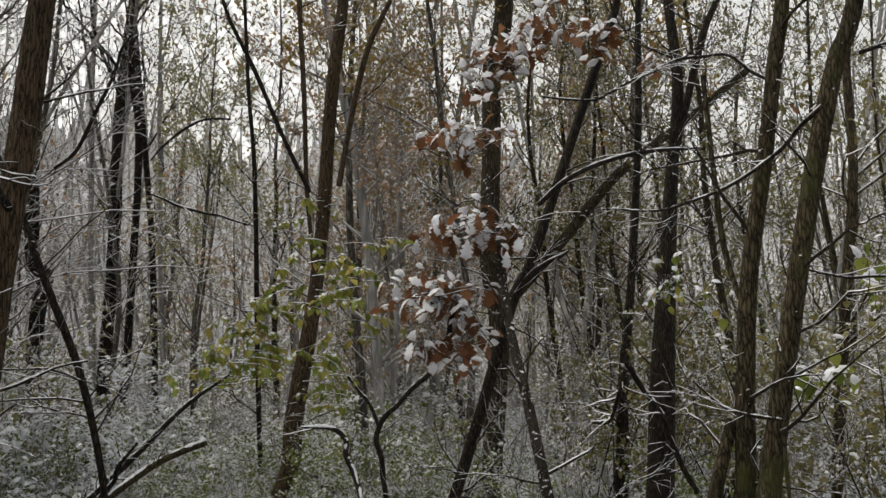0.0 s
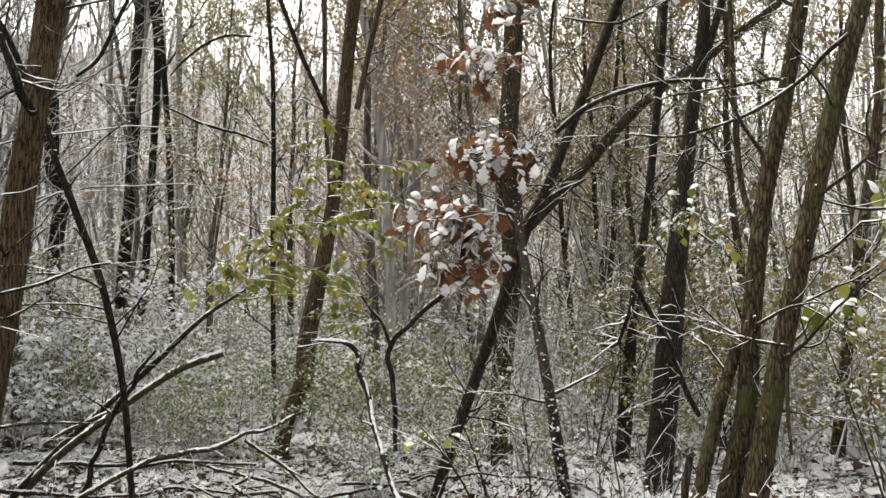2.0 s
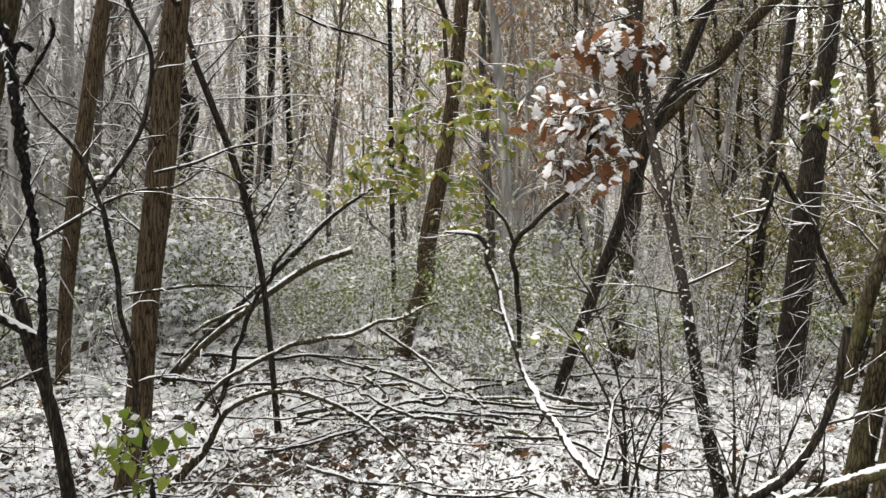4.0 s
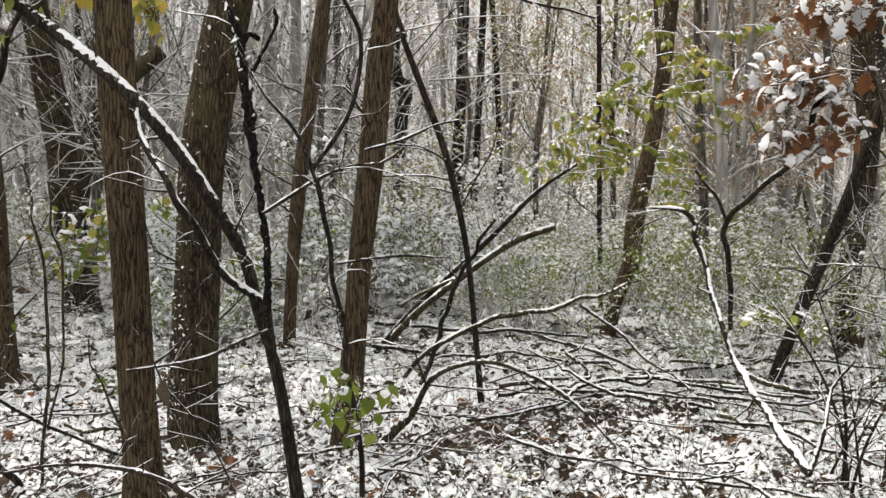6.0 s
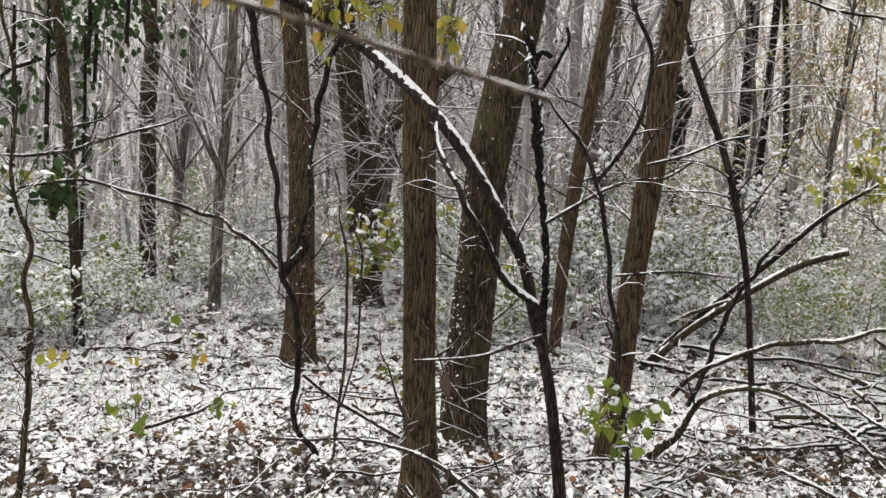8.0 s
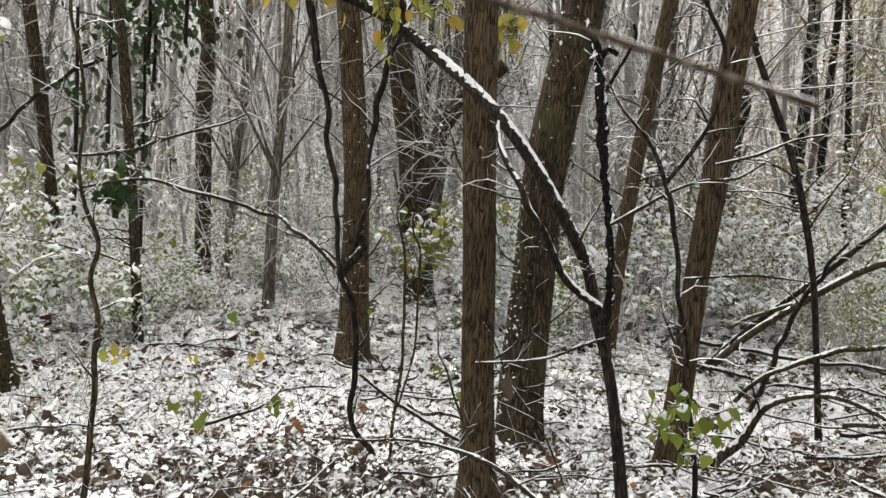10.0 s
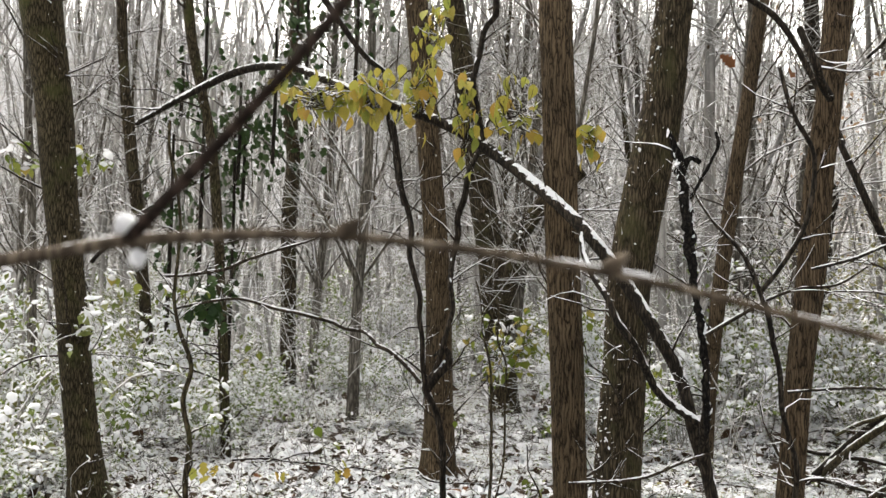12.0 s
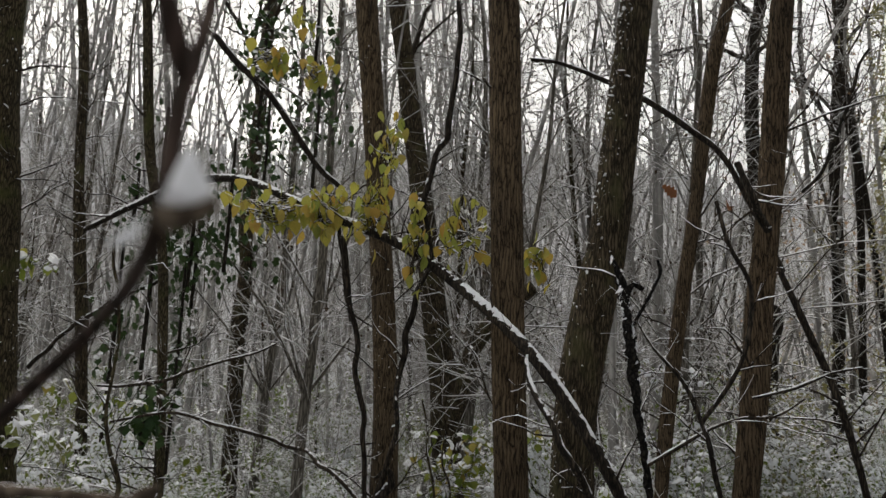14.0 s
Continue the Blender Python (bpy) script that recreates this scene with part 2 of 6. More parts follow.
def stem(soup, rows, sides, furrow=0.0, seed=0, step=0.03, flare=0.0, slot=0, knobbly=0.04, ragged=0.0):
    """A single rounded stem along rows of x, y, z, radius; furrow: the depth of its bark ridges in metres."""
    rng = np.random.default_rng(seed)
    path = resample(rows, step)
    high = np.where(path[:, 2] > 4.4)[0]
    if len(high) > 40:
        path = path[np.r_[0 : high[0], high[0] : len(path) : 8, len(path) - 1]]
    p, r = path[:, :3], np.maximum(path[:, 3], 0.001)
    m = len(p)
    t = np.gradient(p, axis=0)
    t /= np.linalg.norm(t, axis=1, keepdims=True) + 1e-9
    s = np.zeros_like(p)
    v = np.cross(t[0], (0.31, 0.9, 0.2))
    for i in range(m):
        v = v - t[i] * (v @ t[i])
        v /= np.linalg.norm(v)
        s[i] = v
    u = np.cross(t, s)
    along = np.r_[0, np.cumsum(np.linalg.norm(np.diff(p, axis=0), axis=1))]
    th = np.linspace(0, 2 * np.pi, sides, endpoint=False)[None]
    z = along[:, None]
    rad = r[:, None] * np.ones_like(th)
    lump = sum(np.sin(k * th + z * w + f) / k for k, w, f in zip((1, 2, 3), rng.uniform(1.5, 6, 3), rng.uniform(0, 6, 3)))
    rad = rad * (1 + knobbly * lump)
    if ragged:
        wild = rng.normal(0, 1, rad.shape)
        for _ in range(2):
            wild = (wild + np.roll(wild, 1, 0) + np.roll(wild, 1, 1) + np.roll(wild, -1, 1)) / 2.6
        rad = rad * (1 + ragged * np.clip(wild, -1.5, 2.2))
    if flare:
        rad = rad * (1 + flare * np.exp(-z / 0.12) * (1 + 0.35 * np.sin(5 * th + seed)))
    if furrow:
        k = max(7, int(2 * np.pi * r.max() / 0.015))
        warp = sum(a * np.sin(z * w + n * th + f) for a, w, n, f in zip((1.6, 1.0, 0.7, 0.5), (5.0, 13.0, 27.0, 49.0), (1, 2, -3, 5), rng.uniform(0, 6, 4)))
        ridge = np.abs(np.sin(k * th / 2 + warp)) if k % 2 == 0 else np.abs(np.sin((k + 1) * th / 2 + warp))
        cut = 0.5 + 0.5 * np.sin(z * 38 + 4 * np.sin(k * th + 2 * warp) + 2 * th)
        rad = rad + furrow * (ridge**0.6 - 0.7) + 0.3 * furrow * cut + rng.normal(0, furrow * 0.12, rad.shape)
    ring = p[:, None] + rad[..., None] * (np.cos(th)[..., None] * s[:, None] + np.sin(th)[..., None] * u[:, None])
    soup.add(ring, tube_tris(m, sides), slot)
    for end, o in ((0, 0), (m - 1, (m - 1) * sides)):
        c = np.arange(sides)
        tri = np.stack([c, (c + 1) % sides, np.full(sides, sides)], 1)
        soup.add(np.vstack([ring[end], p[end]]), tri if end else tri[:, ::-1], slot)
    return path


def twigs(soup, p, r, sides=3, slot=0):
    """Many thin stems at once: p (n, m, 3), r (n, m)."""
    n, m = r.shape
    t, s, u = axes_along(p)
    th = np.linspace(0, 2 * np.pi, sides, endpoint=False) + 0.5
    ring = p[:, :, None] + r[:, :, None, None] * (np.cos(th)[:, None] * s[:, :, None] + np.sin(th)[:, None] * u[:, :, None])
    tri = tube_tris(m, sides)[None] + (np.arange(n) * m * sides)[:, None, None]
    soup.add(ring, tri, slot)


def snow_on(soup, p, r, rng, cover=0.6, depth=0.8, most=0.015, slot=0, arc=3, broad=0):
    """A broken ridge of snow lying along the upper side of stems (n, m, 3), thinner where they rise steeply."""
    n, m = r.shape
    t, s, u = axes_along(p)
    flat = np.clip(1.75 - np.abs(t[..., 2]) * 1.75, 0, 1)
    flat = np.maximum(flat, 0.028 * broad * np.clip((0.985 - np.abs(t[..., 2])) * 12, 0, 1))
    run = np.concatenate([np.zeros((n, 1)), np.cumsum(np.linalg.norm(np.diff(p, axis=1), axis=2), 1)], 1)
    w = sum(k * np.sin(run * 6.28 / rng.uniform(a, b, (n, 1)) + rng.uniform(0, 6.28, (n, 1))) for k, a, b in ((0.5, 0.3, 0.9), (0.35, 0.08, 0.2), (0.3, 0.03, 0.07)))
    on = np.clip(cover + w * 0.7 + rng.normal(0, 0.21, (n, m)), 0, 1.15) * flat
    bare = on < 0.12
    h = np.minimum(depth * r + 0.0010, most) * on
    low, high = (17, 28) if arc < 5 else (11, 22)
    low, high = low + broad, high + broad
    spread = np.where(bare, 0.2, np.maximum(6, low + high * np.minimum(on, 1) + rng.normal(0, 9, (n, m))))
    tilt = rng.normal(0, 9, (n, m))
    ang = np.radians(np.linspace(-1, 1, arc) * spread[..., None] + tilt[..., None])
    lift = np.cos(np.linspace(-1, 1, arc) * np.pi / 2)
    wide = np.where(bare, r * 0.7, r * 0.97)[..., None] + lift * h[..., None]
    ring = p[:, :, None] + wide[..., None] * (np.sin(ang)[..., None] * s[:, :, None] + np.cos(ang)[..., None] * u[:, :, None])
    tri = tube_tris(m, arc, closed=False)[None] + (np.arange(n) * m * arc)[:, None, None]
    soup.add(ring, tri, slot)


def sprout(p, r, n, rng, length=(0.2, 0.6), angle=(30, 65), rise=0.3, thin=0.5, m=6, low=0.15, curl=0.25, face=None):
    """n side shoots from random places on stems p (k, m, 3), r (k, m). Returns their paths and radii."""
    k, q = r.shape
    t, s, u = axes_along(p)
    long = np.linalg.norm(np.diff(p, axis=1), axis=2).sum(1)
    which = rng.choice(k, n, p=long / long.sum())
    at = rng.uniform(low, 0.98, n) * (q - 1)
    i = np.minimum(at.astype(int), q - 2)
    f = (at - i)[:, None]
    start = p[which, i] * (1 - f) + p[which, i + 1] * f
    rad = r[which, i] * (1 - f[:, 0]) + r[which, i + 1] * f[:, 0]
    a, b = np.radians(rng.uniform(*angle, n))[:, None], rng.uniform(0, 2 * np.pi, n)[:, None]
    d = np.cos(a) * t[which, i] + np.sin(a) * (np.cos(b) * s[which, i] + np.sin(b) * u[which, i])
    if face is not None:
        d = d + np.array(face)
    d[:, 2] += rise
    d /= np.linalg.norm(d, axis=1, keepdims=True)
    size = rng.uniform(*length, n) * rng.uniform(0.6, 1.0, n)
    g = np.linspace(0, 1, m)[None, :, None]
    bend = rng.normal(0, curl, (n, 1, 3))
    kink = np.cumsum(rng.normal(0, 0.10, (n, m, 3)), 1)
    kink -= kink[:, :1]
    path = start[:, None] + size[:, None, None] * (g * d[:, None] + g**2 * bend + kink * 0.45 * g)
    radius = np.maximum(np.minimum(rad * thin, size * 0.02 + 0.0012)[:, None] * (1 - 0.75 * g[0, :, 0]), 0.0009)
    return path, radius


def as_stack(rows, m=14):
    """Rows of one stem as a stack of one, with m even points."""
    path = resample(rows, 0.05)
    idx = np.linspace(0, len(path) - 1, m)
    out = np.stack([np.interp(idx, np.arange(len(path)), path[:, c]) for c in range(4)], 1)
    return out[None, :, :3], out[None, :, 3]


def leaf_shape(outline, fold=0.18, droop=0.22):
    """A leaf in the xy plane from y = 0 to 1, folded along its rib and drooping at its tip. outline: half widths."""
    n = len(outline)
    y = np.linspace(0, 1, n)
    w = np.array(outline)
    z = -droop * y**2
    left = np.stack([-w, y, z + fold * w], 1)
    mid = np.stack([0 * y, y, z], 1)
    right = np.stack([w, y, z + fold * w], 1)
    v = np.stack([left, mid, right], 1).reshape(-1, 3)
    i = np.arange(n - 1)[:, None] * 3
    tri = np.concatenate([i + np.array([[0, 1, 4]]), i + np.array([[0, 4, 3]]), i + np.array([[1, 2, 5]]), i + np.array([[1, 5, 4]])])
    return v, tri


def snow_pad(w, y0, y1, high, lift, n=7):
    """A low rounded pad of snow over the leaf plane."""
    th = np.linspace(0, 2 * np.pi, n, endpoint=False)
    cy, ry = (y0 + y1) / 2, (y1 - y0) / 2
    jig = 1 + 0.22 * np.sin(3 * th + 1) + 0.1 * np.sin(5 * th)
    low = np.stack([w * jig * np.cos(th), cy + ry * jig * np.sin(th), np.full(n, lift - 0.02)], 1)
    top = np.stack([0.62 * w * np.cos(th + 0.3), cy + 0.62 * ry * np.sin(th + 0.3), np.full(n, lift + 0.75 * high)], 1)
    v = np.vstack([low, top, [[0, cy, lift + high]]])
    c = np.arange(n)
    d = (c + 1) % n
    tri = np.concatenate([np.stack([c, d, n + d], 1), np.stack([c, n + d, n + c], 1), np.stack([n + c, n + d, np.full(n, 2 * n)], 1)])
    return v, tri


def snowed(outline, y0, y1, thick, fold, droop):
    """A skin of snow on a leaf between two places along its rib."""
    v, tri = leaf_shape(outline, fold, droop)
    n = len(outline)
    y = np.linspace(0, 1, n)
    keep = np.clip(np.minimum((y - y0) * 6, (y1 - y) * 6), 0, 1)
    v = v.reshape(n, 3, 3)
    v[:, 0, 0] *= 0.9 * keep
    v[:, 2, 0] *= 0.9 * keep
    v[:, :, 1] = np.clip(y, y0, y1)[:, None]
    v[:, :, 2] += 0.015
    v[:, 1, 2] += thick * (0.3 + keep)
    return v.reshape(-1, 3), tri


def crumb(sides=5):
    """A small low heap of snow, one unit long."""
    th = np.linspace(0, 2 * np.pi, sides, endpoint=False)
    low = np.stack([0.32 * np.cos(th) * (1 + 0.25 * np.sin(2 * th + 1)), 0.45 + 0.45 * np.sin(th), 0 * th], 1)
    c = np.arange(sides)
    return np.vstack([low, [[0.03, 0.42, 0.34]]]), np.stack([c, (c + 1) % sides, np.full(sides, sides)], 1)


def ragged_pad(seed, n=6):
    """A thin uneven pad of snow, one unit long."""
    rng = np.random.default_rng(seed)
    th = np.linspace(0, 2 * np.pi, n, endpoint=False) + rng.uniform(-0.25, 0.25, n)
    jig = 1 + rng.normal(0, 0.24, n)
    low = np.stack([0.32 * jig * np.cos(th), 0.42 + 0.46 * jig * np.sin(th), rng.normal(0, 0.05, n)], 1)
    top = np.stack([0.18 * jig * np.cos(th), 0.42 + 0.27 * jig * np.sin(th), 0.15 + rng.normal(0, 0.035, n)], 1)
    c, d = np.arange(n), (np.arange(n) + 1) % n
    tri = np.concatenate([np.stack([c, d, n + d], 1), np.stack([c, n + d, n + c], 1), np.stack([n + c, n + d, np.full(n, 2 * n)], 1)])
    return np.vstack([low, top, [[0.02, 0.42, 0.17]]]), tri


CRUMB = crumb()
PADS = [ragged_pad(60 + k) for k in range(5)]
FLAKE = (np.array([[0, 0, 0], [-0.3, 0.5, 0.12], [0.3, 0.5, 0.12], [0, 1, -0.15]]), np.array([[0, 2, 1], [1, 2, 3]]))
OAK_EDGE = [0.03, 0.16, 0.12, 0.30, 0.19, 0.38, 0.24, 0.33, 0.17, 0.02]
OVAL_EDGE = [0.02, 0.20, 0.29, 0.27, 0.16, 0.01]
HEART_EDGE = [0.10, 0.36, 0.42, 0.33, 0.17, 0.01]
OAK = leaf_shape([0.03, 0.16, 0.12, 0.30, 0.19, 0.38, 0.24, 0.33, 0.17, 0.02], 0.25, 0.25)
OVAL = leaf_shape([0.02, 0.20, 0.29, 0.27, 0.16, 0.01], 0.3, 0.25)
HEART = leaf_shape([0.10, 0.36, 0.42, 0.33, 0.17, 0.01], 0.2, 0.3)
LOBED = leaf_shape([0.08, 0.34, 0.26, 0.44, 0.2, 0.01], 0.15, 0.2)


def turned(n, rng, tilt, heading=None):
    """n random rotations: a heading about z, then a tilt away from level (degrees: mean, spread)."""
    h = rng.uniform(0, 2 * np.pi, n) if heading is None else heading
    a = np.radians(rng.normal(tilt[0], tilt[1], n))
    b = np.radians(rng.normal(0, tilt[1], n))
    ch, sh, ca, sa, cb, sb = np.cos(h), np.sin(h), np.cos(a), np.sin(a), np.cos(b), np.sin(b)
    o, e = np.zeros(n), np.ones(n)
    rz = np.stack([ch, -sh, o, sh, ch, o, o, o, e], 1).reshape(-1, 3, 3)
    rx = np.stack([e, o, o, o, ca, -sa, o, sa, ca], 1).reshape(-1, 3, 3)
    ry = np.stack([cb, o, sb, o, e, o, -sb, o, cb], 1).reshape(-1, 3, 3)
    return rz @ rx @ ry


def strew(soup, shape, places, turns, sizes, slot=0):
    """Copies of a small shape joined into one soup."""
    v, tri = shape
    n = len(places)
    out = places[:, None] + sizes[:, None, None] * np.einsum("nij,kj->nki", turns, v)
    soup.add(out, tri[None] + (np.arange(n) * len(v))[:, None, None], slot)


def strew_mixed(soup, shapes, places, turns, sizes, rng, slot=0):
    """As strew, each place taking one of several shapes."""
    which = rng.integers(0, len(shapes), len(places))
    for k, shape in enumerate(shapes):
        w = which == k
        if w.any():
            strew(soup, shape, places[w], turns[w], sizes[w], slot)


def leaf_mesh(name, shape, mat, pad=None):
    """The shared mesh of a leaf, with a pad of snow where it carries one."""
    s = Soup()
    s.add(*shape, 0)
    if pad:
        s.add(*pad, 1)
    return s.mesh(name, [mat, SNOW])


def hang_leaves(meshes, places, turns, sizes, parent, rng, name="leaf"):
    """Single leaves as parts of a thing, sharing a few meshes."""
    base = np.array(parent.location)
    for p, r, s in zip(places, turns, sizes):
        ob = new(name, meshes[rng.integers(len(meshes))])
        ob.parent = parent
        ob.matrix_basis = Matrix.Translation(Vector(p - base)) @ Matrix(r.tolist()).to_4x4() @ Matrix.Scale(float(s), 4)


# ---- fitted stems: x, y, z, radius ----
STEMS_A = [
    ((-2.45, 2.51, 0.00, 0.087), (-2.45, 2.50, 0.28, 0.073), (-2.48, 2.48, 1.11, 0.068), (-2.51, 2.45, 2.14, 0.070), (-2.58, 2.46, 3.25, 0.068)),
]
STEMS_B = [
    ((-2.88, 3.35, 0.00, 0.118), (-2.88, 3.34, 0.29, 0.119), (-2.86, 3.36, 0.91, 0.113), (-2.83, 3.38, 1.46, 0.110), (-2.75, 3.45, 2.06, 0.108), (-2.70, 3.48, 2.36, 0.101), (-2.62, 3.59, 3.59, 0.088)),
    ((-3.03, 3.56, 0.15, 0.061), (-3.01, 3.57, 0.88, 0.069), (-2.96, 3.60, 1.47, 0.081), (-2.90, 3.65, 1.95, 0.084), (-2.84, 3.69, 2.33, 0.088), (-2.81, 3.72, 2.61, 0.086)),
]
STEMS_C = [
    ((-4.76, 3.72, 0.00, 0.126), (-4.76, 3.72, 0.54, 0.102), (-4.78, 3.70, 1.44, 0.090), (-4.84, 3.62, 2.63, 0.080), (-5.00, 3.51, 4.33, 0.085)),
]
STEMS_E = [
    ((-6.57, 6.20, 0.00, 0.165), (-6.65, 6.12, 0.90, 0.148), (-6.71, 6.05, 1.82, 0.143), (-6.85, 5.95, 2.88, 0.131), (-7.09, 5.72, 4.96, 0.107), (-7.19, 5.59, 6.00, 0.106)),
    ((-6.35, 5.93, 0.80, 0.061), (-6.21, 5.86, 1.34, 0.075), (-5.98, 5.81, 1.91, 0.083), (-5.66, 5.84, 2.25, 0.081), (-5.35, 5.98, 2.52, 0.067)),
]
STEMS_D = [
    ((-9.55, 5.22, 0.83, 0.097), (-9.56, 5.20, 2.11, 0.097), (-9.60, 5.26, 3.00, 0.092), (-9.56, 5.19, 3.48, 0.093), (-9.59, 5.27, 5.07, 0.085), (-9.58, 5.30, 6.70, 0.083)),
]
STEMS_F = [
    ((-8.56, 3.09, 0.00, 0.063), (-8.58, 3.03, 0.82, 0.058), (-8.62, 2.92, 1.96, 0.062), (-8.67, 2.79, 3.07, 0.059), (-8.67, 2.75, 3.39, 0.050), (-8.70, 2.66, 4.77, 0.052), (-8.73, 2.58, 5.38, 0.048)),
]
STEMS_F2 = [
    ((-6.27, 2.81, 0.00, 0.041), (-6.29, 2.76, 0.96, 0.038), (-6.33, 2.69, 2.07, 0.040), (-6.35, 2.62, 2.62, 0.037), (-6.41, 2.48, 3.35, 0.042), (-6.46, 2.36, 4.53, 0.037)),
]
STEMS_G = [
    ((-5.40, 1.50, 0.00, 0.127), (-5.42, 1.45, 0.46, 0.095), (-5.44, 1.36, 1.26, 0.091), (-5.48, 1.24, 2.38, 0.104), (-5.50, 1.13, 3.24, 0.123), (-5.49, 1.13, 3.73, 0.089)),
]
STEMS_H = [
    ((-2.06, 3.46, -0.00, 0.070), (-2.02, 3.49, 0.53, 0.056), (-1.99, 3.50, 0.93, 0.057), (-1.94, 3.53, 1.48, 0.061), (-1.93, 3.58, 1.91, 0.061), (-1.87, 3.56, 2.28, 0.056), (-1.85, 3.61, 2.68, 0.059), (-1.79, 3.63, 3.43, 0.055)),
]
STEMS_H2 = [
    ((-4.67, 9.69, 0.00, 0.091), (-4.73, 9.66, 0.72, 0.080), (-4.72, 9.67, 2.07, 0.086), (-4.67, 9.73, 2.56, 0.081), (-4.80, 9.63, 2.98, 0.081), (-4.86, 9.64, 5.56, 0.086), (-4.74, 9.70, 6.72, 0.077)),
]
STEMS_I = [
    ((-3.66, 5.42, 0.00, 0.050), (-3.64, 5.44, 0.55, 0.046), (-3.58, 5.47, 1.32, 0.056), (-3.48, 5.54, 2.29, 0.056), (-3.41, 5.60, 2.89, 0.052), (-3.28, 5.70, 4.12, 0.056), (-3.16, 5.76, 4.69, 0.051)),
]
STEMS_J = [
    ((-1.79, 2.44, 0.88, 0.008), (-1.79, 2.42, 1.16, 0.009), (-1.81, 2.40, 1.37, 0.010), (-1.84, 2.39, 1.64, 0.015), (-1.86, 2.37, 1.84, 0.015), (-1.89, 2.35, 1.95, 0.004)),
    ((-1.86, 2.37, 1.82, 0.011), (-1.83, 2.39, 1.86, 0.009), (-1.80, 2.41, 1.84, 0.006)),
    ((-1.83, 2.39, 1.71, 0.004), (-1.78, 2.42, 1.82, 0.004), (-1.75, 2.44, 1.90, 0.004), (-1.76, 2.44, 1.95, 0.003)),
]
STEMS_ARCH0 = [
    ((-1.77, 2.60, 0.09, 0.027), (-1.82, 2.57, 0.51, 0.023), (-1.86, 2.55, 0.73, 0.022), (-1.84, 2.50, 0.88, 0.017), (-1.79, 2.44, 1.01, 0.010), (-1.78, 2.42, 1.14, 0.008)),
]
STEMS_ARCH = [
    ((-1.85, 2.56, 0.68, 0.021), (-1.90, 2.53, 0.86, 0.023), (-1.94, 2.50, 1.06, 0.024), (-2.03, 2.43, 1.27, 0.025), (-2.17, 2.38, 1.49, 0.025), (-2.35, 2.33, 1.69, 0.025), (-2.63, 2.31, 1.89, 0.025), (-2.95, 2.26, 2.09, 0.024), (-3.27, 2.18, 2.23, 0.023), (-3.45, 2.10, 2.29, 0.020), (-3.70, 2.00, 2.42, 0.019)),
    ((-1.85, 2.50, 0.90, 0.015), (-1.96, 2.42, 1.00, 0.015), (-1.99, 2.27, 1.19, 0.014), (-2.06, 2.22, 1.35, 0.012), (-2.19, 2.24, 1.51, 0.010), (-2.23, 2.27, 1.60, 0.009)),
]
STEMS_ARCHB = [
    ((-3.38, 2.12, 2.27, 0.022), (-3.63, 2.02, 2.39, 0.019), (-3.91, 1.93, 2.50, 0.020), (-4.20, 1.81, 2.51, 0.021), (-4.50, 1.63, 2.39, 0.017), (-4.77, 1.48, 2.26, 0.012)),
    ((-2.79, 2.28, 2.01, 0.008), (-2.82, 2.25, 2.27, 0.013), (-2.79, 2.29, 2.52, 0.013), (-2.77, 2.31, 2.57, 0.015), (-2.73, 2.34, 3.09, 0.012), (-2.74, 2.33, 3.25, 0.011)),
]
STEMS_K = [
    ((-1.37, 2.37, 0.28, 0.010), (-1.40, 2.36, 0.63, 0.009), (-1.45, 2.33, 0.94, 0.008), (-1.42, 2.23, 1.21, 0.008), (-1.46, 2.21, 1.39, 0.008), (-1.52, 2.18, 1.49, 0.006), (-1.58, 2.13, 1.62, 0.004), (-1.65, 2.15, 1.69, 0.004)),
    ((-1.46, 2.21, 1.39, 0.007), (-1.39, 2.25, 1.50, 0.007), (-1.34, 2.27, 1.63, 0.007), (-1.34, 2.28, 1.79, 0.007), (-1.39, 2.25, 1.93, 0.007), (-1.42, 2.24, 2.08, 0.006)),
    ((-1.42, 2.29, 1.08, 0.004), (-1.36, 2.33, 1.09, 0.004), (-1.23, 2.39, 1.10, 0.004), (-1.08, 2.45, 1.10, 0.002)),
]
STEMS_L = [
    ((-1.73, 4.56, 0.00, 0.020), (-1.77, 4.55, 0.44, 0.018), (-1.83, 4.53, 0.98, 0.018), (-1.94, 4.49, 1.49, 0.021), (-2.07, 4.43, 1.88, 0.020), (-2.19, 4.38, 2.21, 0.016), (-2.19, 4.42, 2.21, 0.015), (-2.44, 4.30, 2.85, 0.017), (-2.63, 4.19, 3.08, 0.018), (-2.89, 4.04, 3.31, 0.018), (-3.25, 3.77, 3.53, 0.012), (-3.42, 3.63, 3.57, 0.011)),
]
STEMS_LOG1 = [
    ((-3.02, 5.61, 0.00, 0.025), (-2.49, 5.33, 0.48, 0.020), (-1.99, 5.32, 0.94, 0.018), (-1.62, 5.23, 1.28, 0.014), (-1.33, 5.20, 1.48, 0.008)),
]
STEMS_LOG2 = [
    ((-3.03, 5.78, 0.00, 0.031), (-2.44, 5.14, 0.43, 0.024), (-2.09, 5.17, 0.72, 0.021), (-1.75, 5.19, 0.96, 0.020), (-1.48, 5.26, 1.07, 0.019)),
    ((-2.09, 5.17, 0.71, 0.014), (-2.34, 5.18, 0.61, 0.012), (-2.62, 5.28, 0.46, 0.010)),
]
STEMS_LOG3 = [
    ((-2.27, 4.85, 0.00, 0.016), (-2.10, 4.74, 0.37, 0.016), (-1.95, 4.70, 0.75, 0.015), (-1.78, 4.65, 1.01, 0.012), (-1.70, 4.68, 1.13, 0.007)),
]
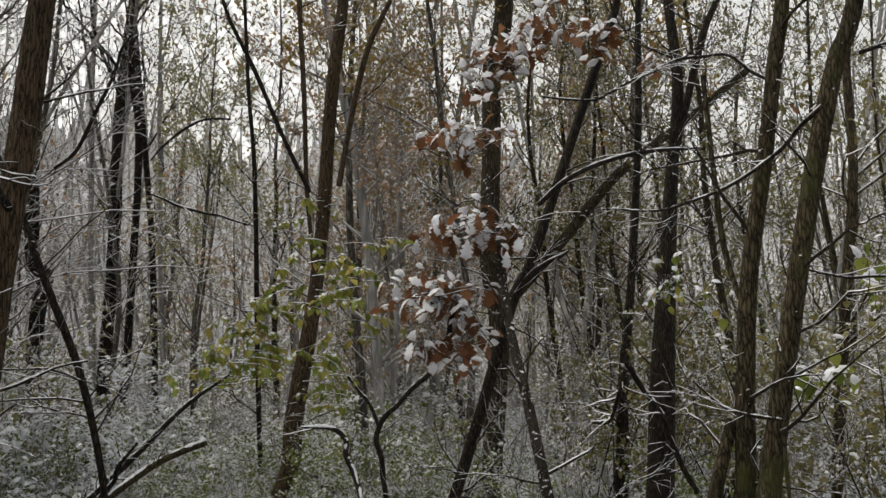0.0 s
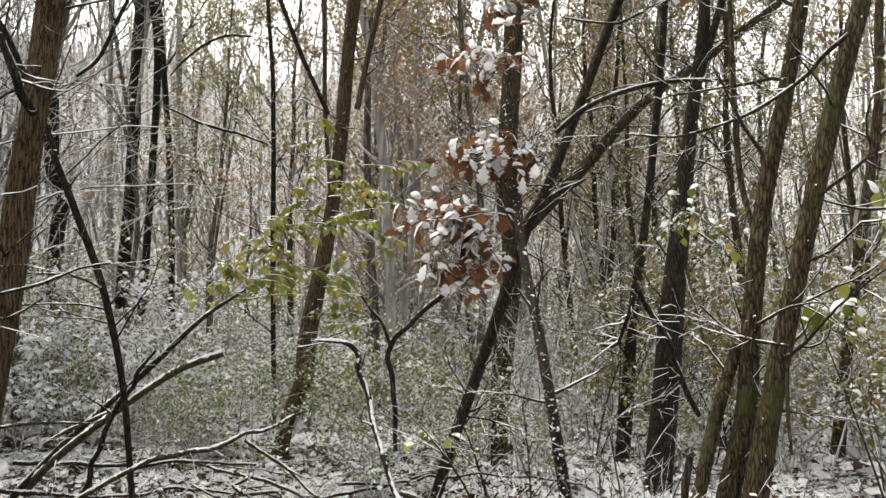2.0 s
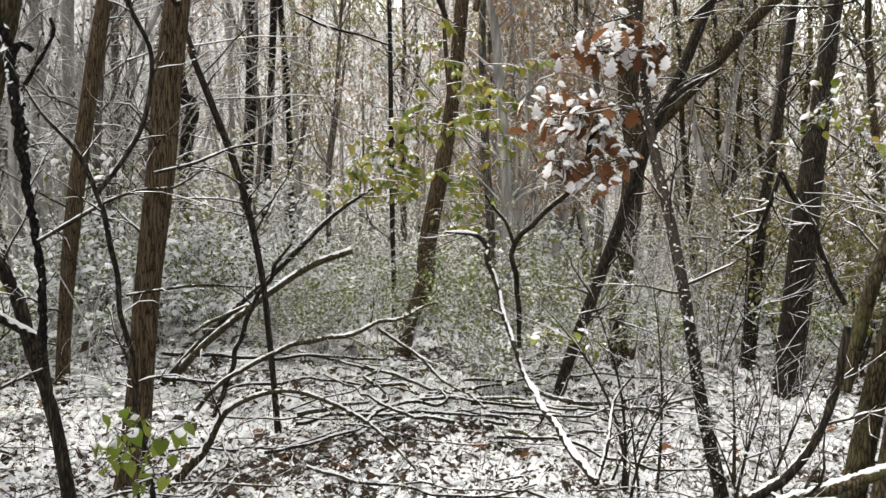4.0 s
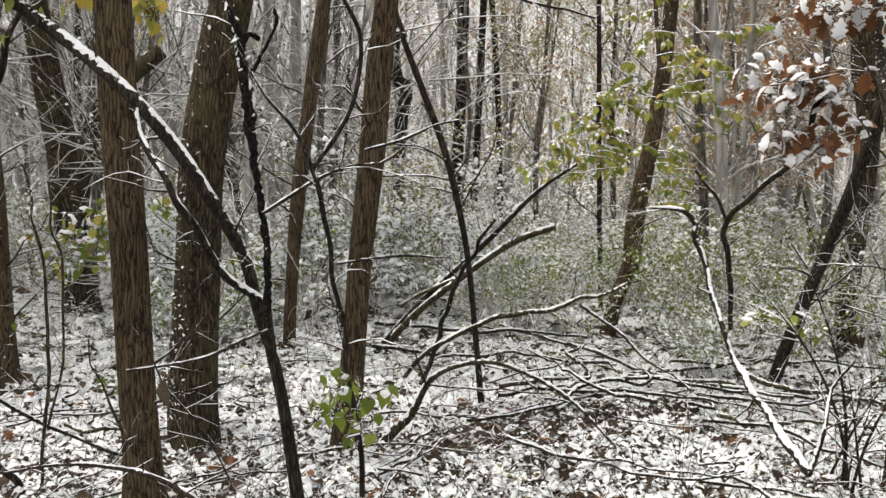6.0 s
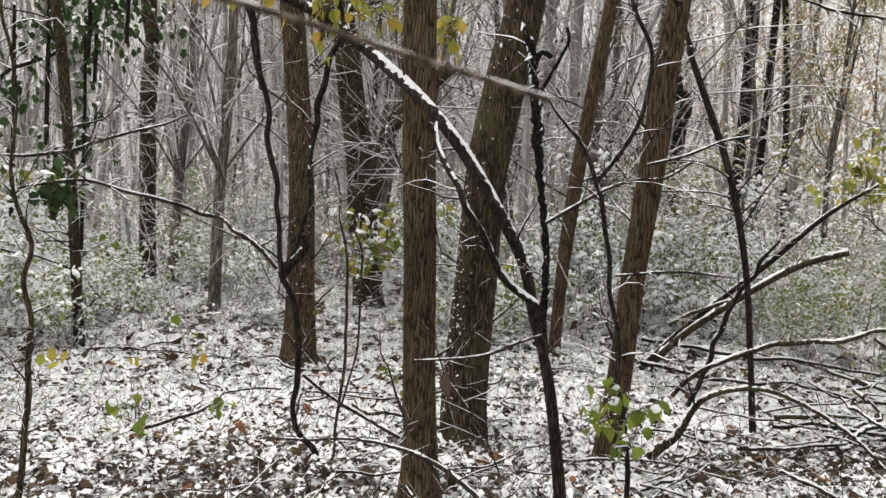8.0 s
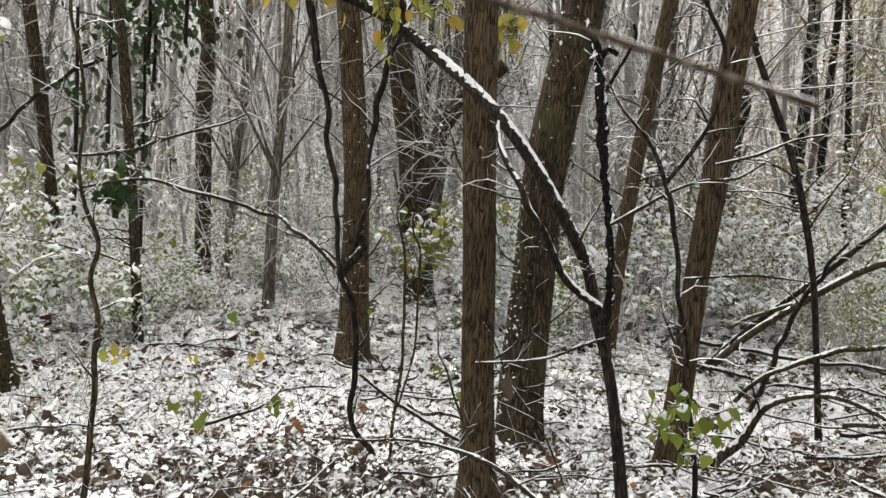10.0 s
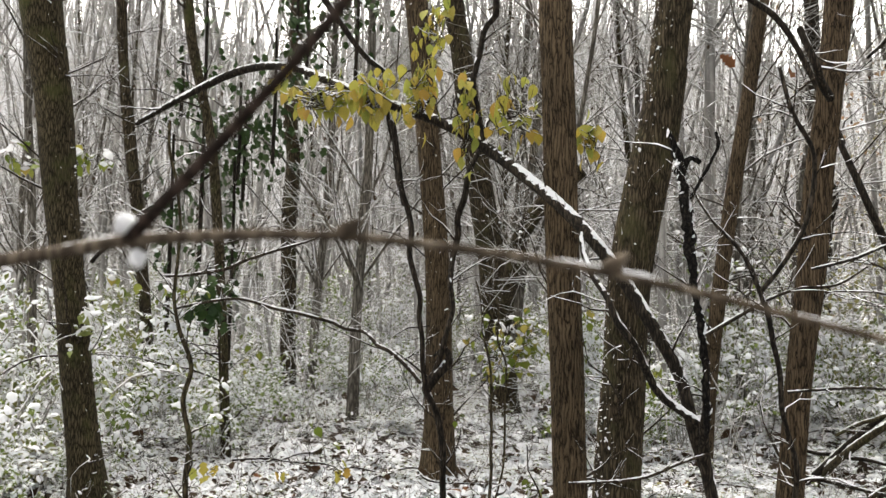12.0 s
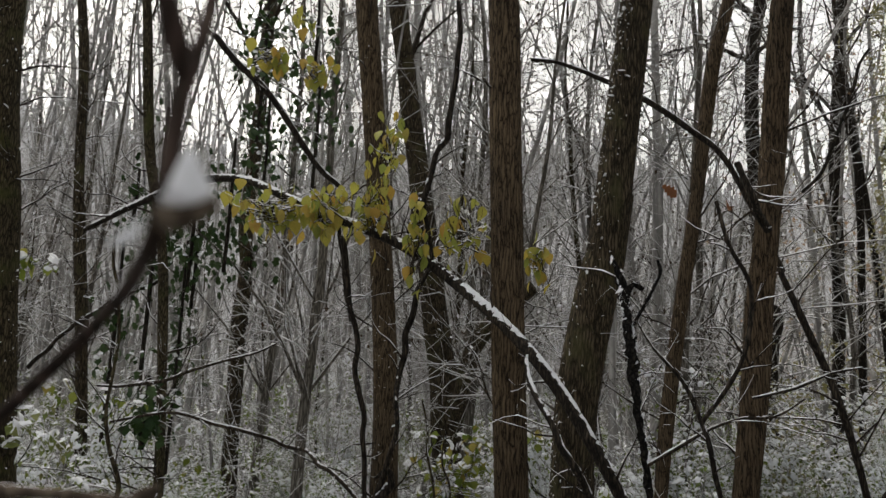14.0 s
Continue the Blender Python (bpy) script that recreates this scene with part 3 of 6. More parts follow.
STEMS_LOG4 = [
    ((-1.93, 3.60, 0.00, 0.028), (-1.86, 3.63, 0.10, 0.025), (-1.79, 3.68, 0.18, 0.021), (-1.69, 3.72, 0.37, 0.015), (-1.49, 3.80, 0.45, 0.011), (-1.30, 3.86, 0.42, 0.010), (-1.04, 3.93, 0.28, 0.009), (-0.79, 3.88, 0.08, 0.007)),
]
STEMS_LOG5 = [
    ((-1.99, 4.02, 0.28, 0.013), (-1.86, 4.08, 0.43, 0.012), (-1.69, 4.15, 0.54, 0.013), (-1.43, 4.24, 0.63, 0.013), (-1.09, 4.33, 0.71, 0.010), (-0.81, 4.59, 0.82, 0.006)),
    ((-1.09, 4.33, 0.70, 0.008), (-0.95, 4.36, 0.61, 0.008), (-0.76, 4.39, 0.44, 0.007), (-0.49, 4.22, 0.32, 0.005)),
]
STEMS_BENT = [
    ((0.04, 3.24, 0.28, 0.017), (-0.10, 3.54, 0.38, 0.015), (-0.26, 3.94, 0.52, 0.014), (-0.33, 4.03, 0.66, 0.013), (-0.43, 4.23, 0.91, 0.014), (-0.51, 4.32, 1.16, 0.014), (-0.59, 4.31, 1.22, 0.011), (-0.73, 4.29, 1.23, 0.006)),
    ((0.04, 3.24, 0.28, 0.010), (0.08, 3.34, 0.43, 0.009), (0.11, 3.43, 0.57, 0.006), (0.19, 3.43, 0.68, 0.004)),
]
STEMS_YF = [
    ((-0.38, 5.53, 0.42, 0.014), (-0.40, 5.53, 0.80, 0.019), (-0.43, 5.53, 1.12, 0.019), (-0.24, 5.54, 1.32, 0.017), (-0.03, 5.54, 1.55, 0.018), (0.05, 5.34, 1.79, 0.016), (0.14, 5.24, 1.98, 0.013)),
    ((-0.43, 5.53, 1.12, 0.012), (-0.51, 5.53, 1.27, 0.011), (-0.63, 5.52, 1.45, 0.007)),
]
STEMS_O = [
    ((-0.14, 5.82, 0.00, 0.044), (-0.01, 5.82, 0.41, 0.041), (0.10, 5.82, 0.73, 0.041), (0.26, 5.81, 1.20, 0.041), (0.39, 5.80, 1.61, 0.041), (0.50, 5.79, 1.96, 0.041), (0.67, 5.77, 2.32, 0.035), (1.12, 5.77, 3.57, 0.034), (1.27, 5.74, 3.98, 0.031), (1.34, 5.72, 4.28, 0.029)),
    ((0.45, 5.31, 1.91, 0.021), (0.55, 5.30, 2.06, 0.017), (0.67, 5.29, 2.15, 0.015), (0.78, 5.27, 2.20, 0.011), (0.82, 5.30, 2.23, 0.008)),
    ((0.64, 5.33, 2.54, 0.016), (0.83, 5.30, 2.70, 0.016), (1.12, 5.45, 2.85, 0.015), (1.40, 5.39, 2.90, 0.013), (1.74, 5.29, 2.89, 0.009)),
]
STEMS_Q = [
    ((0.40, 7.48, 0.00, 0.082), (0.41, 7.47, 0.39, 0.085), (0.45, 7.47, 1.02, 0.092), (0.51, 7.47, 1.88, 0.089), (0.44, 7.50, 2.44, 0.089), (0.48, 7.50, 3.38, 0.087), (0.50, 7.50, 4.17, 0.085), (0.61, 7.53, 4.58, 0.086), (0.64, 7.52, 4.91, 0.083)),
]
STEMS_R = [
    ((0.67, 4.01, 0.00, 0.034), (0.57, 4.03, 0.43, 0.031), (0.49, 4.04, 0.88, 0.029), (0.44, 4.38, 1.31, 0.028), (0.39, 4.88, 1.77, 0.027), (0.38, 5.42, 2.25, 0.028), (0.33, 5.76, 2.83, 0.026)),
]
STEMS_S = [
    ((-1.56, 7.45, 0.00, 0.069), (-1.48, 7.46, 0.32, 0.064), (-1.36, 7.49, 0.64, 0.079), (-1.33, 7.49, 1.06, 0.083), (-1.20, 7.51, 1.84, 0.068), (-1.10, 7.55, 2.69, 0.061), (-1.00, 7.58, 4.13, 0.059), (-0.90, 7.60, 4.97, 0.053)),
    ((-0.90, 7.24, 3.08, 0.026), (-0.80, 7.26, 3.65, 0.024), (-0.64, 7.27, 4.34, 0.025), (-0.43, 7.29, 4.82, 0.020)),
    ((-1.12, 7.21, 2.37, 0.018), (-1.18, 7.20, 3.07, 0.018), (-1.20, 7.20, 3.74, 0.022), (-1.25, 7.19, 4.80, 0.024)),
]
STEMS_S2 = [
    ((-1.86, 8.56, 0.43, 0.026), (-1.90, 8.55, 1.60, 0.026), (-1.95, 8.56, 3.45, 0.024), (-2.03, 8.56, 4.47, 0.021)),
]
STEMS_U1 = [
    ((-4.99, 12.00, 0.59, 0.096), (-4.88, 12.05, 1.55, 0.089), (-4.81, 12.08, 3.53, 0.084), (-4.79, 12.09, 5.24, 0.086), (-4.64, 12.14, 7.04, 0.083)),
]
STEMS_U2 = [
    ((-4.29, 11.21, 0.80, 0.053), (-4.22, 11.23, 2.46, 0.050), (-4.18, 11.25, 4.58, 0.049), (-4.30, 11.20, 5.63, 0.047), (-4.27, 11.21, 6.63, 0.042)),
]
STEMS_U3 = [
    ((-4.54, 13.24, 0.65, 0.048), (-4.64, 13.21, 3.24, 0.049), (-4.80, 13.15, 5.08, 0.046), (-4.97, 13.09, 6.88, 0.044)),
]
STEMS_W1 = [
    ((1.08, 3.29, 0.66, 0.046), (1.15, 3.27, 1.03, 0.040), (1.17, 3.26, 1.43, 0.036), (1.21, 3.25, 1.87, 0.033), (1.29, 3.22, 2.33, 0.030), (1.36, 3.21, 2.77, 0.030), (1.41, 3.21, 3.06, 0.028)),
    ((0.95, 3.23, 0.69, 0.026), (1.03, 3.26, 1.03, 0.027), (1.12, 3.28, 1.32, 0.022)),
    ((1.19, 3.31, 1.79, 0.011), (1.16, 3.37, 2.01, 0.012), (1.14, 3.38, 2.31, 0.011), (1.12, 3.39, 2.74, 0.010)),
]
STEMS_W2 = [
    ((1.15, 3.17, 0.73, 0.048), (1.21, 3.14, 1.14, 0.040), (1.26, 3.12, 1.44, 0.037), (1.34, 3.09, 1.89, 0.035), (1.41, 3.06, 2.25, 0.036), (1.51, 3.03, 2.67, 0.033), (1.60, 3.00, 2.96, 0.032)),
    ((1.25, 3.12, 1.62, 0.007), (1.25, 3.07, 1.53, 0.007), (1.24, 3.08, 1.36, 0.007), (1.24, 3.08, 1.11, 0.007), (1.25, 3.07, 0.94, 0.005)),
]
STEMS_W3 = [
    ((1.58, 6.30, 0.46, 0.101), (1.64, 6.29, 1.25, 0.096), (1.71, 6.27, 2.18, 0.070), (1.79, 6.25, 2.96, 0.049), (1.86, 6.23, 3.63, 0.043), (1.83, 6.24, 4.23, 0.038)),
    ((1.81, 6.24, 3.05, 0.023), (1.92, 6.21, 3.48, 0.027), (2.06, 6.16, 4.01, 0.027), (2.17, 6.13, 4.27, 0.024)),
]
STEMS_W4 = [
    ((1.48, 7.32, -0.14, 0.064), (1.53, 7.31, 0.59, 0.059), (1.56, 7.30, 1.29, 0.048), (1.65, 7.28, 1.99, 0.037)),
]
STEMS_W5 = [
    ((0.79, 9.43, 2.16, 0.056), (1.48, 9.35, 2.94, 0.061), (2.02, 9.25, 3.57, 0.057), (2.75, 9.37, 4.13, 0.050), (3.69, 9.47, 4.87, 0.042)),
]
STEMS_W6 = [
    ((1.10, 3.71, 0.97, 0.013), (0.96, 3.75, 1.31, 0.013), (0.83, 3.77, 1.54, 0.011)),
    ((0.83, 3.77, 1.54, 0.011), (0.79, 3.78, 1.38, 0.010), (0.74, 3.79, 1.28, 0.008), (0.67, 3.81, 1.27, 0.006)),
]
STEMS_P1 = [
    ((-3.13, 1.08, 0.12, 0.012), (-3.12, 1.11, 0.55, 0.011), (-3.11, 1.12, 0.82, 0.010), (-3.12, 1.10, 1.08, 0.009), (-3.14, 1.06, 1.34, 0.007), (-3.21, 1.09, 1.59, 0.006), (-3.22, 1.05, 2.00, 0.006)),
]
STEMS_P2 = [
    ((-2.95, 2.47, -0.22, 0.017), (-3.03, 2.38, 0.07, 0.015), (-3.10, 2.30, 0.28, 0.013), (-3.08, 2.32, 0.40, 0.014), (-3.08, 2.32, 0.64, 0.015), (-3.11, 2.29, 0.80, 0.015), (-3.13, 2.25, 0.92, 0.015), (-3.11, 2.29, 0.98, 0.015)),
    ((-3.11, 2.28, 0.97, 0.013), (-3.08, 2.31, 1.06, 0.013), (-3.06, 2.34, 1.29, 0.011), (-3.13, 2.41, 1.54, 0.014), (-3.10, 2.44, 1.81, 0.015), (-3.05, 2.50, 2.05, 0.012), (-3.10, 2.61, 2.23, 0.010)),
    ((-3.13, 2.25, 0.93, 0.011), (-3.15, 2.24, 1.14, 0.011), (-3.17, 2.20, 1.53, 0.013), (-3.21, 2.15, 1.90, 0.013), (-3.24, 2.11, 2.15, 0.014), (-3.25, 2.19, 1.78, 0.010), (-3.38, 2.19, 2.23, 0.009)),
    ((-3.13, 2.26, 0.90, 0.015), (-3.10, 2.29, 0.98, 0.019), (-3.07, 2.33, 1.03, 0.018), (-3.08, 2.32, 1.09, 0.011), (-3.11, 2.28, 1.06, 0.006)),
]
STEMS_P3 = [
    ((-2.99, 2.43, -0.13, 0.006), (-2.94, 2.47, 0.26, 0.007), (-2.93, 2.49, 0.72, 0.007), (-2.95, 2.47, 1.07, 0.006), (-3.06, 2.50, 1.41, 0.005)),
    ((-2.94, 2.48, 0.29, 0.005), (-2.90, 2.52, 0.56, 0.005), (-2.89, 2.53, 0.94, 0.005), (-2.92, 2.50, 1.34, 0.004)),
]
STEMS_TW1 = [
    ((-2.65, 1.90, 0.32, 0.004), (-2.50, 2.07, 0.32, 0.005), (-2.32, 2.18, 0.30, 0.007), (-2.20, 2.22, 0.29, 0.009), (-2.05, 2.22, 0.28, 0.010), (-1.89, 2.23, 0.20, 0.010)),
]
STEMS_TW2 = [
    ((-3.06, 2.34, 0.44, 0.007), (-2.93, 2.49, 0.30, 0.008), (-2.70, 2.58, 0.20, 0.008), (-2.56, 2.71, 0.07, 0.006)),
]
STEMS_TW3 = [
    ((-2.06, 2.02, 0.72, 0.004), (-1.96, 2.11, 0.73, 0.004), (-1.89, 2.22, 0.74, 0.005), (-1.86, 2.37, 0.77, 0.006), (-1.83, 2.51, 0.80, 0.005)),
]
STEMS_TW4 = [
    ((-2.02, 1.99, 0.89, 0.002), (-1.94, 2.06, 0.69, 0.003), (-1.85, 2.12, 0.52, 0.003), (-1.76, 2.19, 0.30, 0.003)),
]
STEMS_TW5 = [
    ((-3.97, 1.41, 1.26, 0.006), (-3.87, 1.62, 1.30, 0.007), (-3.73, 1.91, 1.25, 0.008), (-3.59, 2.13, 1.17, 0.009), (-3.31, 2.19, 1.07, 0.010), (-3.15, 2.24, 0.94, 0.011)),
]
STEMS_TW6 = [
    ((-4.74, 1.63, 1.42, 0.005), (-4.64, 1.86, 1.45, 0.010), (-4.51, 2.14, 1.54, 0.009), (-4.32, 2.48, 1.70, 0.005)),
]
STEMS_TW7 = [
    ((-1.68, 2.25, 1.24, 0.005), (-1.61, 2.29, 1.31, 0.006), (-1.50, 2.36, 1.36, 0.005), (-1.35, 2.44, 1.42, 0.004), (-1.26, 2.48, 1.47, 0.003)),
]
STEMS_TW8 = [
    ((-5.07, 2.29, 3.78, 0.021), (-5.00, 2.43, 3.61, 0.023), (-4.88, 2.64, 3.40, 0.023), (-4.70, 2.92, 2.95, 0.020), (-4.61, 3.06, 2.81, 0.017)),
]
STEMS_TW9 = [
    ((-7.32, 2.06, 1.53, 0.017), (-7.24, 2.31, 1.85, 0.017), (-7.11, 2.64, 2.14, 0.017), (-6.99, 2.94, 2.33, 0.013)),
]
STEMS_NEAR = [
    ((-0.514, -0.123, 1.319, 0.0038), (-0.500, -0.103, 1.299, 0.0040), (-0.486, -0.090, 1.281, 0.0042), (-0.483, -0.077, 1.261, 0.0040), (-0.477, -0.059, 1.235, 0.0038)),
]
STEMS_RB = [
    ((0.40, 2.50, 0.44, 0.016), (0.54, 2.51, 0.56, 0.015), (0.63, 2.49, 0.69, 0.013), (0.68, 2.52, 0.85, 0.012), (0.72, 2.51, 1.03, 0.011)),
]
STEMS_RL = [
    ((0.42, 2.39, 0.49, 0.020), (0.56, 2.40, 0.54, 0.020), (0.72, 2.41, 0.60, 0.018), (0.88, 2.45, 0.65, 0.015)),
]
STEMS_ARC1 = [
    ((0.47, 3.67, 2.75, 0.004), (0.70, 3.63, 2.71, 0.005), (0.86, 3.55, 2.78, 0.006), (1.05, 3.50, 2.85, 0.007), (1.23, 3.38, 2.81, 0.007), (1.36, 3.23, 2.65, 0.008)),
]
STEMS_ARC2 = [
    ((1.44, 3.02, 2.49, 0.009), (1.34, 3.13, 2.37, 0.008), (1.22, 3.17, 2.27, 0.007), (1.08, 3.33, 2.21, 0.006), (0.93, 3.37, 2.16, 0.005), (0.74, 3.52, 2.20, 0.004)),
]
STEMS_ARC3 = [
    ((1.24, 3.06, 1.33, 0.006), (1.13, 3.15, 1.34, 0.006), (1.07, 3.23, 1.38, 0.005), (0.97, 3.26, 1.47, 0.003)),
]
STEMS_ARC4 = [
    ((1.54, 2.92, 2.66, 0.008), (1.67, 2.85, 2.70, 0.007), (1.76, 2.67, 2.71, 0.005)),
]
STEMS_ARC5 = [
    ((1.42, 3.20, 1.89, 0.004), (1.54, 3.14, 1.86, 0.005), (1.71, 3.05, 1.85, 0.005), (1.83, 2.98, 1.82, 0.003)),
]
STEMS_TH1 = [
    ((-1.14, 7.11, 3.00, 0.022), (-1.37, 7.07, 3.50, 0.020), (-1.61, 7.02, 4.08, 0.019), (-1.83, 6.96, 4.55, 0.017), (-1.95, 6.93, 5.01, 0.016)),
]
STEMS_TH2 = [
    ((-1.58, 2.78, 1.47, 0.005), (-1.45, 2.85, 1.52, 0.005), (-1.36, 2.90, 1.56, 0.004), (-1.25, 2.94, 1.59, 0.003)),
]
STEMS_TH3 = [
    ((-2.01, 5.65, 2.72, 0.006), (-1.85, 5.71, 2.65, 0.009), (-1.65, 5.77, 2.60, 0.009), (-1.37, 5.84, 2.52, 0.006)),
]
STEMS_TH4 = [
    ((-2.18, 6.12, 3.07, 0.006), (-2.06, 6.17, 3.23, 0.010), (-1.86, 6.23, 3.40, 0.010), (-1.62, 6.29, 3.43, 0.007)),
]
STEMS_TH5 = [
    ((-1.80, 3.79, 2.48, 0.008), (-1.72, 3.83, 2.58, 0.009), (-1.66, 3.86, 2.74, 0.010), (-1.60, 3.88, 2.91, 0.009), (-1.50, 3.92, 3.18, 0.007)),
]
STEMS_TH6 = [
    ((-1.78, 3.10, 2.47, 0.013), (-1.74, 3.12, 2.30, 0.016), (-1.76, 3.33, 2.21, 0.019)),
]
STEMS_FL = [
    ((-5.41, 0.71, 0.00, 0.070), (-5.36, 0.96, 0.02, 0.062), (-5.31, 1.16, 0.07, 0.049)),
]
STEMS_FL2 = [
    ((-4.81, 0.73, 0.00, 0.022), (-4.73, 1.09, 0.01, 0.020), (-4.61, 1.45, 0.03, 0.015)),
]
STEMS_FL3 = [
    ((-3.78, 1.55, -0.00, 0.022), (-3.59, 1.74, 0.00, 0.020), (-3.31, 1.93, 0.00, 0.018), (-3.05, 2.27, 0.00, 0.015)),
]
LEAVES_OAK = [
    (-0.03, 5.26, 1.97, 0.31, 0.13, 54),
    (-0.15, 5.26, 1.66, 0.11, 0.09, 13),
    (0.12, 5.26, 1.63, 0.16, 0.13, 26),
    (0.18, 5.26, 2.39, 0.31, 0.11, 38),
    (0.47, 5.24, 2.34, 0.11, 0.11, 11),
    (0.21, 5.36, 3.00, 0.29, 0.17, 35),
    (0.45, 5.48, 3.61, 0.24, 0.22, 29),
    (0.76, 5.45, 3.83, 0.28, 0.18, 32),
    (1.09, 5.39, 3.72, 0.12, 0.16, 13),
    (1.41, 5.32, 3.51, 0.08, 0.06, 5),
    (1.40, 3.21, 2.56, 0.01, 0.01, 1),
    (0.30, 5.46, 3.40, 0.16, 0.12, 13),
    (-1.98, 2.82, 2.35, 0.02, 0.02, 1),
    (-1.56, 2.59, 2.18, 0.01, 0.02, 1),
]
LEAVES_OLIVE = [
    (-1.39, 5.80, 1.85, 0.23, 0.12, 53),
    (-1.61, 5.75, 1.56, 0.23, 0.10, 44),
    (-1.23, 5.84, 1.57, 0.31, 0.10, 62),
    (-0.88, 5.90, 1.54, 0.16, 0.12, 31),
    (-0.89, 5.90, 2.02, 0.23, 0.12, 44),
    (-1.01, 5.88, 2.18, 0.19, 0.12, 26),
    (-0.65, 5.93, 2.20, 0.27, 0.19, 53),
    (-0.96, 6.29, 2.58, 0.22, 0.18, 35),
    (-0.68, 5.93, 1.83, 0.20, 0.12, 26),
    (-0.67, 5.93, 1.30, 0.12, 0.08, 13),
]
LEAVES_YELLOW = [
    (-3.61, 1.95, 2.31, 0.21, 0.10, 51),
    (-3.35, 2.07, 2.29, 0.12, 0.11, 37),
    (-3.06, 2.13, 2.29, 0.09, 0.19, 34),
    (-2.81, 2.19, 2.10, 0.05, 0.20, 17),
    (-2.71, 2.37, 2.16, 0.15, 0.14, 27),
    (-2.52, 2.68, 2.08, 0.06, 0.12, 14),
    (-3.59, 1.87, 3.07, 0.12, 0.07, 24),
    (-3.47, 2.06, 3.02, 0.09, 0.09, 17),
    (-3.17, 2.31, 2.62, 0.08, 0.17, 17),
    (-3.42, 1.95, 3.25, 0.06, 0.06, 5),
    (-3.40, 2.16, 2.34, 0.10, 0.08, 17),
]
LEAVES_BIG = [
    (-1.38, 2.25, 0.71, 0.08, 0.07, 6),
    (-1.46, 2.25, 0.60, 0.08, 0.07, 7),
    (-1.34, 2.30, 0.56, 0.08, 0.08, 8),
    (-1.32, 2.34, 0.66, 0.06, 0.06, 4),
    (-1.60, 2.75, 0.52, 0.09, 0.08, 7),
    (-1.92, 3.20, 0.36, 0.10, 0.10, 8),
]
LEAVES_GREEN = [
    (-5.10, 4.70, 0.86, 0.36, 0.24, 105),
    (-4.97, 4.84, 1.01, 0.18, 0.18, 34),
    (-3.59, 3.94, 1.23, 0.07, 0.07, 6),
    (-3.03, 3.87, 0.88, 0.05, 0.07, 5),
    (-5.09, 4.51, 0.71, 0.16, 0.14, 13),
    (-5.62, 2.11, 1.35, 0.12, 0.04, 6),
    (-5.52, 1.46, 2.16, 0.14, 0.08, 12),
    (-5.61, 1.11, 2.10, 0.12, 0.12, 12),
    (-5.84, 1.75, 1.43, 0.14, 0.08, 8),
    (-4.74, 1.82, 1.34, 0.09, 0.03, 5),
    (-3.96, 3.86, 0.09, 0.12, 0.06, 8),
    (-7.19, 3.49, 0.68, 0.16, 0.16, 10),
    (1.63, 3.65, 1.41, 0.16, 0.15, 16),
    (1.45, 5.31, 2.02, 0.11, 0.21, 18),
]
LEAVES_GREEN += [
    (1.64, 5.25, 1.87, 0.11, 0.11, 8),
    (2.07, 3.99, 1.90, 0.09, 0.18, 10),
    (0.06, 4.94, 0.59, 0.10, 0.07, 6),
    (-0.18, 4.94, 0.62, 0.07, 0.05, 5),
]
LEAVES_SEEDY = [
    (-4.10, 2.06, 0.39, 0.04, 0.04, 3),
    (-4.02, 2.38, 0.38, 0.06, 0.05, 4),
    (-4.44, 1.82, 0.37, 0.08, 0.05, 4),
]
LEAVES_SEEDG = [
    (-3.46, 1.77, 0.32, 0.05, 0.08, 5),
    (-4.53, 2.70, 0.40, 0.05, 0.04, 2),
    (-4.87, 2.72, 0.50, 0.03, 0.06, 2),
    (-2.79, 2.05, 0.20, 0.02, 0.02, 1),
    (-3.00, 2.98, 0.25, 0.05, 0.05, 3),
    (-3.46, 1.69, 0.31, 0.05, 0.09, 5),
    (-3.44, 2.09, 0.26, 0.08, 0.04, 5),
    (-4.17, 3.43, 0.53, 0.03, 0.04, 1),
    (-4.31, 3.50, 0.51, 0.03, 0.05, 1),
]
LEAVES_IVY = [
    (-7.08, 3.82, 4.75, 0.15, 0.59, 70),
    (-7.04, 3.90, 3.77, 0.17, 0.40, 60),
    (-6.37, 4.02, 3.91, 0.19, 0.43, 40),
    (-6.40, 3.97, 4.77, 0.20, 0.34, 24),
    (-7.31, 3.41, 2.67, 0.33, 0.33, 60),
    (-7.35, 3.33, 1.79, 0.08, 0.71, 60),
    (-4.89, 1.98, 1.29, 0.05, 0.14, 36),
    (-6.88, 3.14, 2.73, 0.34, 0.31, 50),
    (-7.08, 2.69, 3.07, 0.13, 0.16, 14),
    (-6.75, 2.75, 2.75, 0.14, 0.75, 60),
    (-6.55, 3.30, 3.05, 0.30, 0.40, 50),
    (-6.90, 2.55, 1.85, 0.12, 0.55, 34),
]


# ---- ground ----
def ground_height(x, y):
    return 0.025 * np.sin(1.3 * x + 0.7) * np.sin(1.1 * y) + 0.018 * np.sin(3.1 * x + 2.3 * y) + 0.012 * np.sin(5.7 * y - 4.1 * x + 1)


